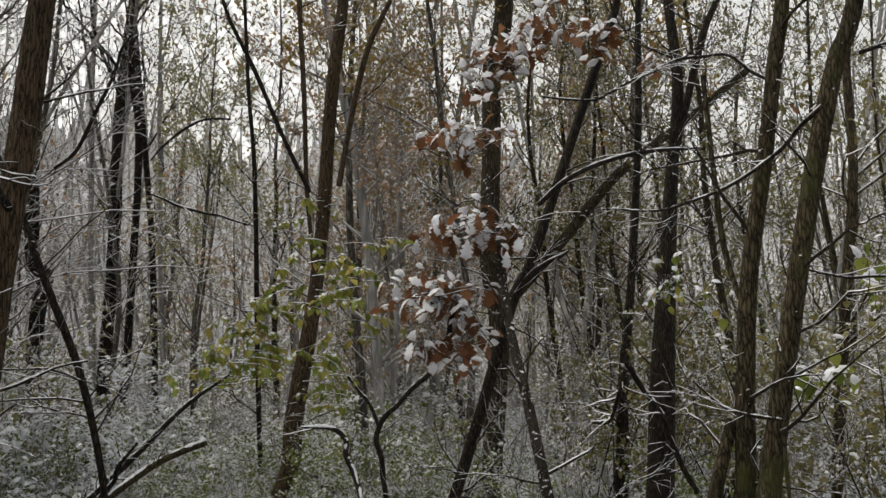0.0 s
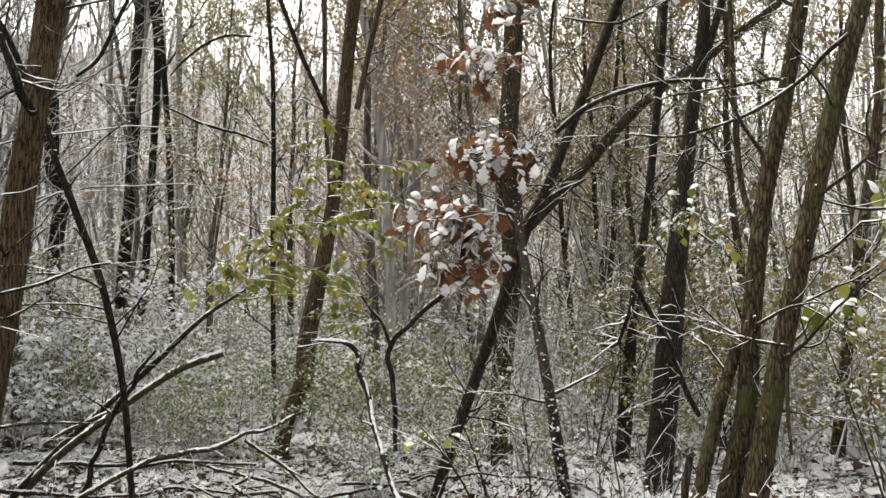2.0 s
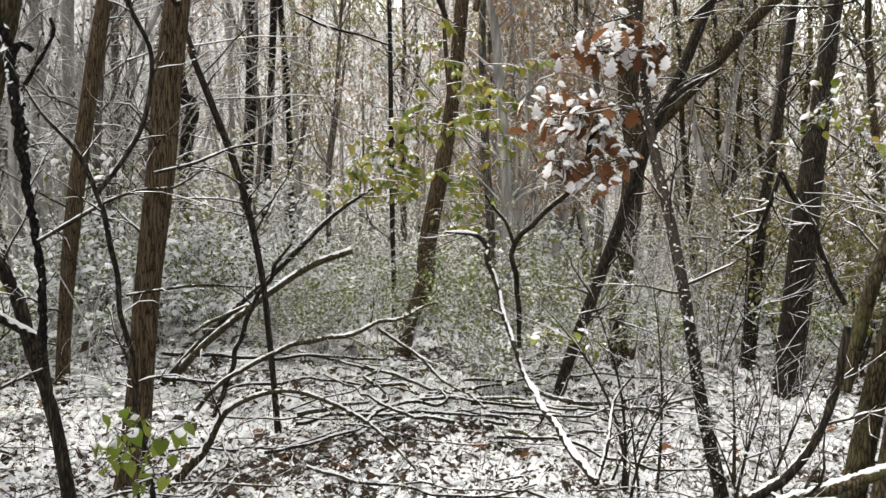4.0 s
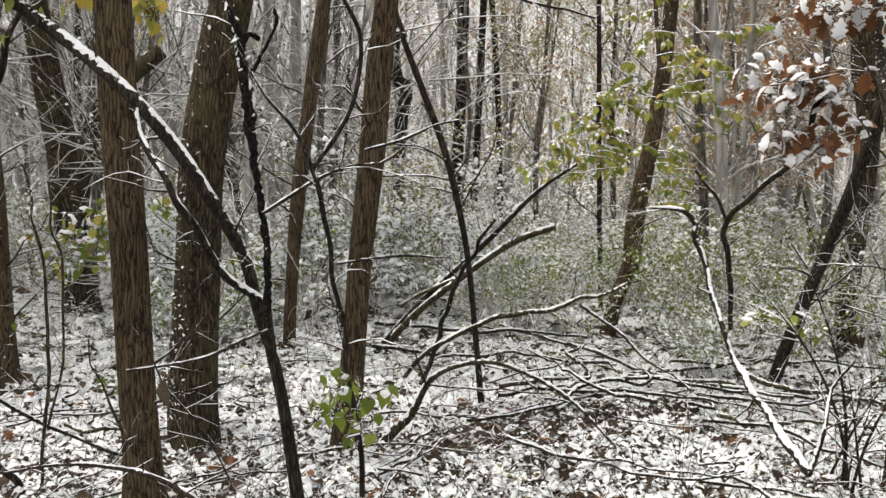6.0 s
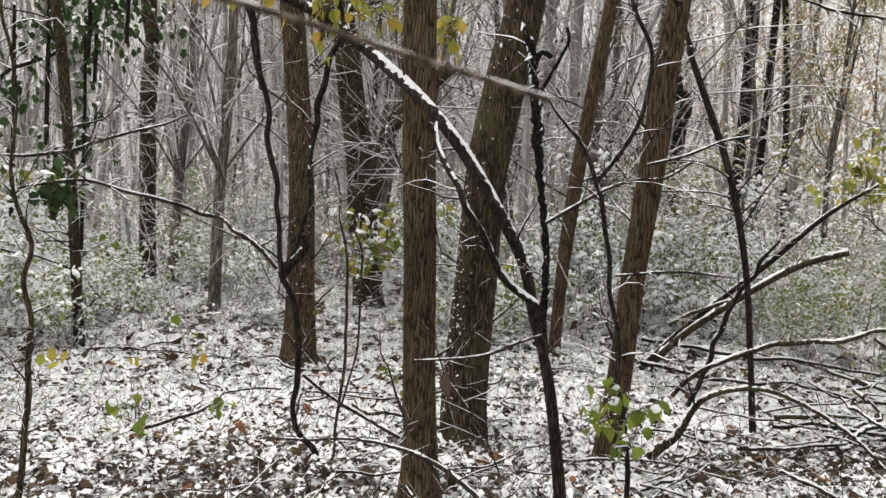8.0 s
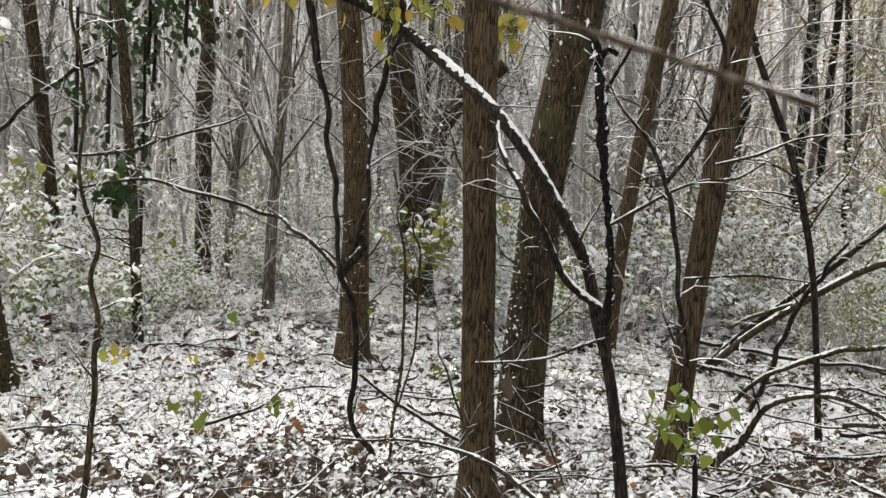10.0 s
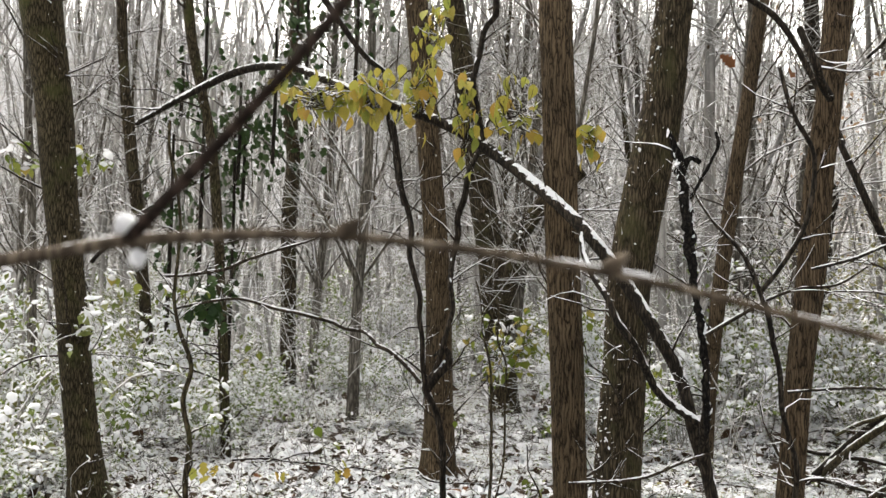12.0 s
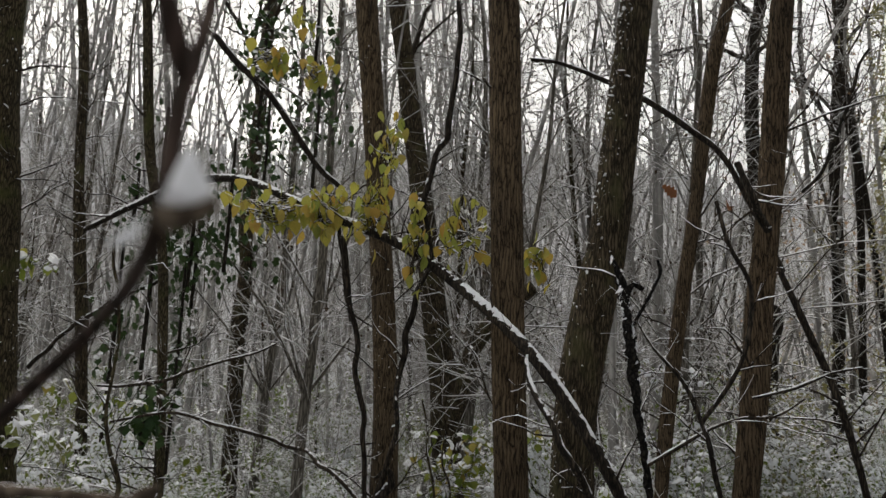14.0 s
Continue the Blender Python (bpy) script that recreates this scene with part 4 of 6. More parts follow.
def build_ground():
    rng = np.random.default_rng(11)
    ring = np.r_[np.geomspace(0.25, 14, 130), np.geomspace(15, 900, 40)]
    th = np.linspace(0, 2 * np.pi, 400, endpoint=False)
    rr, tt = np.meshgrid(ring, th, indexing="ij")
    x, y = rr * np.cos(tt), rr * np.sin(tt)
    z = ground_height(x, y) + rng.normal(0, 0.010, x.shape) * (rr < 14)
    s = Soup()
    s.add(np.stack([x, y, z], -1), tube_tris(len(ring), len(th))[:, ::-1])
    c = np.arange(len(th))
    s.add(np.vstack([np.stack([x[0], y[0], z[0]], 1), [[0, 0, 0]]]), np.stack([c, (c + 1) % len(th), np.full(len(th), len(th))], 1))
    ob = new("ground", s.mesh("ground", [GROUND]))
    tagged(ob, "forest floor of dead leaves under thin patchy snow", "ground", kind="structure")


build_ground()

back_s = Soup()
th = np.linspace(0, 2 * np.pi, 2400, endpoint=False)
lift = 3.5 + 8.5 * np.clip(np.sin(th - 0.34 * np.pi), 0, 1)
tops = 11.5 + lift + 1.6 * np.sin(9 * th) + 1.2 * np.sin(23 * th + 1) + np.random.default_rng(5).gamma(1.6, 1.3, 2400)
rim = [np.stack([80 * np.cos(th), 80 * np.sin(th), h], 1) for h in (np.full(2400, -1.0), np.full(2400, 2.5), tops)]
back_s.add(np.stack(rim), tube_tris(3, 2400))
tagged(new("backdrop", back_s.mesh("backdrop", [HAZE])), "pale grey glowing backdrop of distant snowy woodland in haze", "backdrop", kind="structure")


# ---- trees ----
def lift_to_sky(rows, top, spread, rng):
    """Carries a trunk on above the part that is known, thinning and swaying."""
    rows = [list(r) for r in rows]
    if rows[0][2] > 0.02:
        a, b = np.array(rows[0]), np.array(rows[1])
        k = (rows[0][2] + 0.03) / max(0.05, b[2] - a[2])
        foot = a - (b - a) * min(k, 3.0) * 0.8
        rows.insert(0, [foot[0], foot[1], -0.03, a[3] * 1.06])
    else:
        rows[0][2] = -0.04
    a, b = np.array(rows[-2]), np.array(rows[-1])
    d = (b - a)[:2] / max(0.2, b[2] - a[2])
    z = b[2]
    while z < top:
        z += 1.4
        d = d * 0.75 + rng.normal(0, spread, 2)
        q = rows[-1]
        rows.append([q[0] + d[0] * 1.4, q[1] + d[1] * 1.4, z, max(0.008, b[3] * (1 - 0.8 * (z - b[2]) / (top - b[2] + 1.4)))])
    return rows


def build_tree(name, label, stems, bark, seed, top=11.0, furrow=0.0, flare=0.0, sides=20, twig_count=60, twig_len=(0.3, 1.1), twig_low=0.25,
               twig_bark=None, speck=None, limb_part="limb", snow_cover=0.7, group="", crown=True, category="tree", step=0.03):
    rng = np.random.default_rng(seed)
    rows = lift_to_sky(stems[0], top, 0.03, rng) if top else [list(r) for r in stems[0]]
    root = thing(name, rows[0][:3], label, category, group)
    s = Soup()
    stem(s, rows, sides, furrow, seed, step, flare)
    part("trunk", s, [bark], root)
    stacks = [as_stack(rows, 24)]
    lower = [r for r in rows if r[2] < 5.5]
    visible = [as_stack(lower if len(lower) > 1 else rows, 24)]
    snow = Soup()
    snow_on(snow, *as_stack(rows, 90), rng, snow_cover, 0.35, 0.010, arc=5)
    for k, limb in enumerate(stems[1:]):
        s = Soup()
        stem(s, limb, max(8, sides // 2), furrow * 0.4, seed + k + 1, 0.03)
        part(limb_part, s, [bark], root)
        stacks.append(as_stack(limb, 24))
        visible.append(stacks[-1])
        snow_on(snow, *as_stack(limb, 90), rng, snow_cover, 0.4, 0.010, arc=5)
    if crown and top and top > 5:
        # A "full" crown is denser, added above the view to shade what's near.
        many = 2.4 if crown == "full" else 1.0
        cp, cr = sprout(*stacks[0], int(14 * many), rng, (1.2, 3.4), (35, 68), 0.35, 0.4, 7, low=0.42)
        dp, dr = sprout(cp, cr, int(90 * many), rng, (0.4, 1.4), (30, 60), 0.15, 0.6, 5)
        ep, er = sprout(dp, dr, int(260 * many), rng, (0.15, 0.7), (25, 60), 0.1, 0.7, 4)
        c = Soup()
        for a, b, n in ((cp, cr, 5), (dp, dr, 3), (ep, er, 3)):
            twigs(c, a, b, n)
            snow_on(snow, a, b, rng, 0.4, 0.7, 0.006)
        part("crown", c, [twig_bark or TWIG], root, kind="stuff")
    if twig_count:
        p = np.concatenate([a for a, _ in visible])
        r = np.concatenate([b for _, b in visible])
        c = Soup()
        tp, tr = sprout(p, np.minimum(r, 0.03), twig_count, rng, twig_len, (40, 85), 0.12, 0.3, 7, low=twig_low if top is None or top < 6 else 0.06)
        up, ur = sprout(tp, tr, twig_count * 3, rng, (0.08, twig_len[1] * 0.5), (25, 60), 0.1, 0.7, 5)
        for a, b, n in ((tp, tr, 4), (up, ur, 3)):
            twigs(c, a, b, n)
            snow_on(snow, a, b, rng, 0.45, 0.7, 0.003)
        part("twig_growth", c, [twig_bark or TWIG], root, kind="stuff")
    if speck:
        count, side = speck
        path = resample(rows, 0.04)
        path = path[path[:, 2] < 6]
        i = rng.integers(2, len(path), count)
        face = math.atan2(side[1], side[0]) + rng.normal(0, 0.55, count)
        rad = path[i, 3] * 1.02
        at = path[i, :3] + np.stack([np.cos(face) * rad, np.sin(face) * rad, rng.uniform(-0.02, 0.02, count)], 1)
        lump = snow_pad(0.75, -1.2, 1.2, 0.4, 0.0)
        strew(snow, lump, at, turned(count, rng, (30, 35)), 0.0012 + rng.gamma(1.1, 0.0030, count).clip(0, 0.016))
    part("snow", snow, [SNOW], root, "thin crust of fresh white snow", kind="stuff")
    return root, stacks


def wobble(rows, rng, amount=0.16):
    """Breaks up the smoothness of a branch with small crooks, in shares of a step."""
    path = resample(rows, 0.09)
    k = rng.normal(0, amount * 0.045, (len(path), 3))
    k[[0, -1]] = 0
    path[:, :3] += k
    return path


def stick(name, label, stems, bark, seed, sides=10, cover=0.9, twig_count=10, twig_len=(0.08, 0.35), category="branch", group="", most=0.016, depth=0.9, knobbly=0.09, side_bark=None, broad=0, ragged=0.0):
    """A bare or fallen branch with its side shoots and its ridge of snow."""
    rng = np.random.default_rng(seed)
    root = thing(name, stems[0][0][:3], label, category, group)
    snow, stacks = Soup(), []
    for k, rows in enumerate(stems):
        s = Soup()
        if knobbly < 0.12 and rows[0][3] < 0.02 and np.linalg.norm(np.array(rows[0][:2])) > 0.8:
            rows = wobble(rows, rng)
        stem(s, rows, sides, 0.004 if knobbly > 0.12 else 0.0, seed + k, 0.012 if knobbly > 0.12 else 0.02, knobbly=knobbly, ragged=ragged)
        part("branch" if k else "main_branch", s, [side_bark or bark if k else bark], root)
        st = as_stack(rows, 30)
        stacks.append(st)
        span = float(np.linalg.norm(np.diff(np.array(rows)[:, :3], axis=0), axis=1).sum())
        snow_on(snow, *as_stack(rows, int(np.clip(span / 0.012, 60, 320))), rng, cover * 0.75, depth * 0.55, most, arc=5, broad=broad)
    if twig_count:
        c = Soup()
        tp, tr = sprout(np.concatenate([a for a, _ in stacks]), np.concatenate([b for _, b in stacks]), twig_count, rng, twig_len, (35, 75), 0.2, 0.4, 6)
        up, ur = sprout(tp, tr, twig_count * 2, rng, (0.04, twig_len[1] * 0.5), (30, 60), 0.1, 0.7, 4)
        for a, b in ((tp, tr), (up, ur)):
            twigs(c, a, b, 4)
            snow_on(snow, a, b, rng, 0.65, 0.9, 0.005)
        part("twig_growth", c, [TWIG], root, kind="stuff")
    part("snow", snow, [SNOW], root, "ridge of fresh white snow", kind="stuff")
    return root, stacks


build_tree("tree", "straight tree trunk with deeply furrowed brown bark", STEMS_A, BARK_BROWN, 101, crown="full", furrow=0.004, flare=0.25, sides=110, step=0.016, twig_count=12, twig_len=(0.15, 0.6))
build_tree("tree", "thick leaning tree trunk with snow-specked furrowed bark", STEMS_B, BARK_GREY, 102, crown="full", furrow=0.0045, flare=0.2, sides=130, step=0.022, twig_count=10, speck=(1300, (-0.45, -0.89)))
build_tree("tree", "slim brown tree trunk with furrowed bark", STEMS_C, BARK_BROWN, 103, furrow=0.004, flare=0.3, sides=90, step=0.022, twig_count=18, speck=(160, (0.6, -0.8)))
build_tree("tree", "brown furrowed tree trunk beside a broken mossy limb", STEMS_E, BARK_GREY, 104, furrow=0.0045, flare=0.2, sides=90, step=0.03, twig_count=30, speck=(120, (0.6, -0.8)))
build_tree("tree", "grey-brown tree trunk standing among bare brambles", STEMS_D, BARK_GREY, 105, sides=28, twig_count=20)
build_tree("tree", "slender snow-flecked tree trunk with smooth brown bark", STEMS_F, BARK_GREY, 106, sides=28, twig_count=24, speck=(200, (0.3, -0.95)))
build_tree("tree", "slender straight young tree with brown bark", STEMS_F2, BARK_MOSS, 107, sides=24, twig_count=24, speck=(60, (0.5, -0.9)))
build_tree("tree", "dark smooth-barked tree trunk flecked with snow along one side", STEMS_G, BARK_MOSS, 108, crown="full", furrow=0.002, flare=0.25, sides=70, step=0.025, twig_count=34, speck=(220, (0.75, 0.55)))
build_tree("tree", "leaning brown tree trunk with furrowed bark", STEMS_H, BARK_WARM, 109, crown="full", furrow=0.004, flare=0.25, sides=110, step=0.016, twig_count=12, twig_len=(0.15, 0.6))
build_tree("tree", "dark tree trunk with smooth bark", STEMS_H2, BARK_DARK, 110, sides=28, twig_count=14)
build_tree("tree", "thin leaning tree with brown bark", STEMS_I, BARK_WARM, 111, furrow=0.003, sides=48, twig_count=18, speck=(40, (-0.9, -0.4)))
build_tree("tree", "dark leaning young tree with forked limbs", STEMS_O, BARK_DARK, 113, sides=30, twig_count=26, twig_len=(0.2, 0.9))
build_tree("tree", "grey oak trunk with snow clinging to its bark", STEMS_Q, BARK_GREY, 114, furrow=0.004, flare=0.2, sides=70, twig_count=30, speck=(160, (-0.6, -0.8)))
build_tree("tree", "thin leaning stem clad in clumps of snow", STEMS_R, BARK_DARK, 115, top=None, sides=24, twig_count=22, twig_len=(0.2, 0.7), speck=(520, (-0.2, -1.0)), snow_cover=-1.0)
build_tree("tree", "crooked brown tree trunk with a forked crown", STEMS_S, BARK_WARM, 116, furrow=0.004, flare=0.2, sides=60, twig_count=26, speck=(60, (0.0, -1.0)))
build_tree("tree", "thin dark upright young tree", STEMS_S2, BARK_DARK, 117, sides=16, twig_count=26)
build_tree("tree", "dark tall tree trunk with smooth bark", STEMS_U1, BARK_DARK, 118, sides=28, twig_count=24)
build_tree("tree", "slim dark tree with a kinked trunk", STEMS_U2, BARK_DARK, 119, sides=20, twig_count=22)
build_tree("tree", "slim dark tree leaning slightly", STEMS_U3, BARK_DARK, 120, sides=20, twig_count=20)
build_tree("tree", "dark brown leaning tree with a side stem", STEMS_W1, BARK_MOSS, 121, crown="full", furrow=0.002, sides=60, twig_count=16, twig_len=(0.2, 0.8), speck=(40, (-0.4, -0.9)))
build_tree("tree", "dark brown leaning tree with rough bark", STEMS_W2, BARK_MOSS, 122, crown="full", furrow=0.002, sides=60, twig_count=16, twig_len=(0.2, 0.8), speck=(30, (-0.4, -0.9)))
build_tree("tree", "dark tree trunk forking into two slim stems", STEMS_W3, BARK_DARK, 123, sides=30, twig_count=30)
build_tree("tree", "dark thin tree trunk behind others", STEMS_W4, BARK_DARK, 124, top=8, sides=24, twig_count=40)
build_tree("tree", "grey tree trunk leaning far over at a slant", STEMS_W5, BARK_GREY, 125, top=None, sides=28, twig_count=30)
build_tree("tree", "thin dark tree bent over with snow on its upper side", STEMS_L, BARK_DARK, 126, top=None, sides=22, twig_count=30, snow_cover=0.9)

stick("broken_stem", "black rotten broken stem with a jagged snowy top", STEMS_J, ROTTEN, 201, sides=28, twig_count=5, cover=0.9, knobbly=0.16, ragged=0.42, broad=10)
def cling(parent, rows, side, count, seed, sizes):
    """Small lumps of snow stuck to one side of a stem."""
    rng = np.random.default_rng(seed)
    path = resample(rows, 0.02)
    i = rng.integers(2, len(path), count)
    at = path[i, :3] + path[i, 3:4] * 0.95 * np.array(side) + rng.normal(0, 0.003, (count, 3))
    s = Soup()
    strew(s, snow_pad(0.6, -1.3, 1.3, 0.5, 0.0), at, turned(count, rng, (60, 30)), rng.uniform(*sizes, count))
    part("snow_lump", s, [SNOW], parent, "small lumps of clinging snow", kind="stuff")


cling(bpy.data.objects["broken_stem"], STEMS_J[0], (0.79, 0.55, 0.25), 46, 611, (0.004, 0.014))
cling(bpy.data.objects["broken_stem"], STEMS_J[0][-3:], (-0.5, -0.5, 0.5), 14, 612, (0.006, 0.016))
stick("arched_tree", "slender tree bowed over in an arch, snow along its top", STEMS_ARCH0 + STEMS_ARCH + STEMS_ARCHB, BARK_DARK, 202, sides=22, twig_count=26, category="tree", most=0.005, depth=0.45, cover=1.25, broad=22, knobbly=0.05)
stick("sapling", "dark forked sapling with snow on its side shoots", STEMS_K, BARK_DARK, 203, sides=14, twig_count=20, category="sapling")
for key, stems in enumerate((STEMS_LOG1, STEMS_LOG2, STEMS_LOG3, STEMS_LOG4, STEMS_LOG5)):
    stick("fallen_branch", ("long fallen branch propped up, capped with snow", "thick propped-up dead log with a ridge of snow", "thin dark dead branch leaning over the logs",
                            "arched dead branch half buried in snow", "long bowed dead branch with snow along it")[key], stems, BARK_MOSS if key in (1, 3, 4) else BARK_DARK, 210 + key, twig_count=8, group="fallen branches", broad=12)
stick("bent_branch", "bent bare branch thickly lined with snow", STEMS_BENT, BARK_DARK, 220, cover=1.1, twig_count=10, depth=1.2, broad=14)
stick("forked_sapling", "dark forked sapling carrying brown oak leaves", STEMS_YF, BARK_DARK, 221, twig_count=12, category="sapling")
stick("broken_stem", "broken dead stem leaning against a tree", STEMS_W6, BARK_DARK, 222, twig_count=14)
stick("sapling", "thin upright sapling with bare side shoots", STEMS_P1, BARK_MOSS, 223, twig_count=24, category="sapling")
stick("sapling", "crooked kinked sapling with a snowy knot", STEMS_P2, BARK_DARK, 224, twig_count=26, category="sapling", sides=14)
stick("sapling", "pair of thin bare shoots", STEMS_P3, BARK_MOSS, 225, twig_count=14, category="sapling")
for key, stems in enumerate((STEMS_TW1, STEMS_TW2, STEMS_TW3, STEMS_TW4, STEMS_TW5, STEMS_TW6, STEMS_TW7, STEMS_TW8, STEMS_TW9)):
    stick("bare_branch", "thin bare branch lined with snow", stems, BARK_DARK if key in (7, 8) else TWIG, 230 + key, twig_count=(8, 6, 3, 2, 14, 10, 6, 16, 12)[key], group="thin bare branches", sides=8)

# ---- twig hanging close before the lens ----
CLOSE = [
    ((-0.46, -0.125, 1.396, 0.0022), (-0.418, -0.105, 1.401, 0.0020), (-0.392, -0.095, 1.404, 0.0018), (-0.335, -0.063, 1.405, 0.0012), (-0.289, -0.017, 1.397, 0.0011), (-0.255, 0.025, 1.385, 0.0010), (-0.223, 0.065, 1.373, 0.0008)),
    ((-0.392, -0.095, 1.404, 0.0019), (-0.306, -0.088, 1.444, 0.0014), (-0.236, -0.108, 1.453, 0.0014), (-0.240, -0.106, 1.461, 0.00130), (-0.243, -0.104, 1.472, 0.00150), (-0.246, -0.101, 1.478, 0.00120), (-0.249, -0.098, 1.488, 0.00120), (-0.259, -0.090, 1.522, 0.00140)),
    ((-0.244, -0.103, 1.475, 0.00130), (-0.246, -0.104, 1.481, 0.00190), (-0.247, -0.105, 1.486, 0.00160), (-0.251, -0.109, 1.497, 0.00120)),
]
stick("overhanging_twig", "thin brown forked twig with buds and lumps of snow", CLOSE, WOOD_CUT, 240, side_bark=TWIG_RED, sides=12, cover=0.1, twig_count=0, most=0.001)
stick("overhanging_branch", "pale peeled branch end with a lump of snow", STEMS_NEAR, PEELED, 241, sides=14, cover=0.85, twig_count=0, most=0.0022, depth=0.9, broad=10)


def lumps(parent, places, seed):
    """Rounded lumps of snow stuck to a twig: x, y, z, size."""
    for x, y, z, size in places:
        s = Soup()
        n, m = 14, 9
        u, v = np.meshgrid(np.linspace(0, np.pi, m), np.linspace(0, 2 * np.pi, n, endpoint=False), indexing="ij")
        r = size * (1 + 0.22 * np.sin(3 * v + u * 2 + seed) * np.sin(u) + 0.12 * np.sin(5 * u + 2 * v))
        s.add(np.stack([x + r * np.sin(u) * np.cos(v), y + r * np.sin(u) * np.sin(v), z + 1.15 * r * np.cos(u)], -1), tube_tris(m, n)[:, ::-1])
        part("snow_lump", s, [SNOW], parent, "small lump of snow")


def drift(parent, foot, tip, wide, seed):
    """A wedge of snow caught in the fork of a twig, from its broad foot to its tip."""
    rng = np.random.default_rng(seed)
    n, m = 16, 11
    u, v = np.meshgrid(np.linspace(0, 1, m), np.linspace(0, 2 * np.pi, n, endpoint=False), indexing="ij")
    r = wide * np.sqrt(np.clip(u * 7, 0, 1)) * (1 - u) ** 0.75 * (1 + 0.12 * np.sin(3 * v + 4 * u) + 0.05 * rng.normal(0, 1, (m, n)))
    foot, tip = np.array(foot), np.array(tip)
    at = foot + u[..., None] * (tip - foot) + r[..., None] * np.stack([0.66 * np.cos(v) - 0.5 * np.sin(v), 0.75 * np.cos(v) + 0.45 * np.sin(v), 0.1 * np.sin(v) + 0.12 * np.cos(v)], -1)
    s = Soup()
    s.add(at, tube_tris(m, n))
    part("snow_lump", s, [SNOW], parent, "wedge of snow caught in a fork")


close_twig = bpy.data.objects["overhanging_twig"]
drift(close_twig, (-0.23385, -0.1058, 1.4540), (-0.2335, -0.1063, 1.4620), 0.0036, 7)
drift(close_twig, (-0.2400, -0.1118, 1.4492), (-0.2376, -0.1094, 1.4530), 0.0016, 8)
lumps(close_twig, [(-0.391, -0.096, 1.4085, 0.0027), (-0.389, -0.093, 1.3990, 0.0023)], 3)
for rows in (((-0.392, -0.095, 1.404, 0.003), (-0.390, -0.092, 1.406, 0.0036), (-0.388, -0.090, 1.409, 0.001)), ((-0.335, -0.063, 1.405, 0.0022), (-0.333, -0.0615, 1.4065, 0.0026), (-0.331, -0.06, 1.409, 0.0006)),
             ((-0.289, -0.017, 1.397, 0.002), (-0.287, -0.015, 1.399, 0.0022), (-0.285, -0.013, 1.4015, 0.0005)), ((-0.2364, -0.1083, 1.4526, 0.0016), (-0.2340, -0.1057, 1.4534, 0.0017), (-0.2316, -0.1030, 1.4552, 0.0010))):
    s = Soup()
    stem(s, rows, 10, 0, 5, 0.0008)
    part("bud", s, [WOOD_CUT], close_twig, "pale brown bud")

for key, stems in enumerate((STEMS_ARC1, STEMS_ARC2, STEMS_ARC3, STEMS_ARC4, STEMS_ARC5, STEMS_TH1, STEMS_TH2, STEMS_TH3, STEMS_TH4, STEMS_TH5, STEMS_TH6)):
    stick("bare_branch", "thin bare dark branch lined with snow", stems, BARK_DARK, 250 + key, twig_count=(16, 18, 8, 14, 12, 16, 6, 8, 8, 14, 4)[key], twig_len=(0.1, 0.5), group="thin bare branches", sides=8)
stick("broken_stem", "dark curved dead stem rising from the ground", STEMS_RB, BARK_DARK, 262, twig_count=8)
for key, stems in enumerate((STEMS_RL, STEMS_FL, STEMS_FL2, STEMS_FL3)):
    stick("fallen_branch", "dead branch lying on the ground under snow", stems, BARK_MOSS, 264 + key, twig_count=4, group="fallen branches", cover=1.2, most=0.03)


# ---- brush pile and strewn sticks ----
def strewn(count, seed, near, far, heading0, heading1, high, label, radius, long):
    rng = np.random.default_rng(seed)
    for k in range(count):
        az, d = radians(rng.uniform(heading0, heading1)), rng.uniform(near, far)
        c = np.array([-math.sin(az) * d, math.cos(az) * d])
        a = az + rng.normal(0, 0.6) + (math.pi / 2 if rng.random() < 0.25 else 0)
        w = np.array([math.cos(a), math.sin(a)])
        half, r = rng.uniform(*long) / 2, rng.uniform(*radius)
        z0, z1 = rng.uniform(0.0, high), rng.uniform(0.0, high)
        rows = []
        for j, u in enumerate(np.linspace(-1, 1, 5)):
            q = c + w * half * u + rng.normal(0, 0.05, 2) + 0.12 * half * (1 - u * u) * np.array([-w[1], w[0]]) * (k % 3 - 1)
            rows.append((q[0], q[1], ground_height(q[0], q[1]) + r + 0.015 + z0 + (z1 - z0) * (u + 1) / 2 + 0.03 * rng.random(), r * (1.1 - 0.25 * (u + 1))))
        stick("dead_stick", label, [rows], BARK_DARK if rng.random() < 0.6 else BARK_MOSS, seed * 100 + k, sides=7, cover=1.0, twig_count=2 if rng.random() < 0.5 else 0, category="stick", group="dead sticks", most=0.014)


strewn(26, 31, 4.6, 6.6, -8, 22, 0.2, "thin dead stick under snow in a pile of brushwood", (0.006, 0.014), (0.7, 2.0))
strewn(22, 32, 3.4, 5.0, -8, 30, 0.10, "thin dead stick lying on snowy leaves", (0.003, 0.008), (0.4, 1.2))
strewn(34, 33, 2.8, 6.5, 24, 76, 0.05, "thin dead stick lying on snowy leaves", (0.003, 0.010), (0.4, 1.4))


# ---- leaves that still hang ----
def cluster_leaves(spots, rng):
    out = []
    for x, y, z, w, h, n in spots:
        away = np.array([x, y]) / math.hypot(x, y)
        side = np.array([-away[1], away[0]])
        k = rng.normal(0, 0.5, (n, 3))
        k = np.clip(k, -1.1, 1.1)
        xy = np.array([x, y]) + k[:, :1] * w * side + k[:, 1:2] * w * 0.7 * away
        out.append(np.column_stack([xy, z + k[:, 2] * h]))
    return np.concatenate(out)


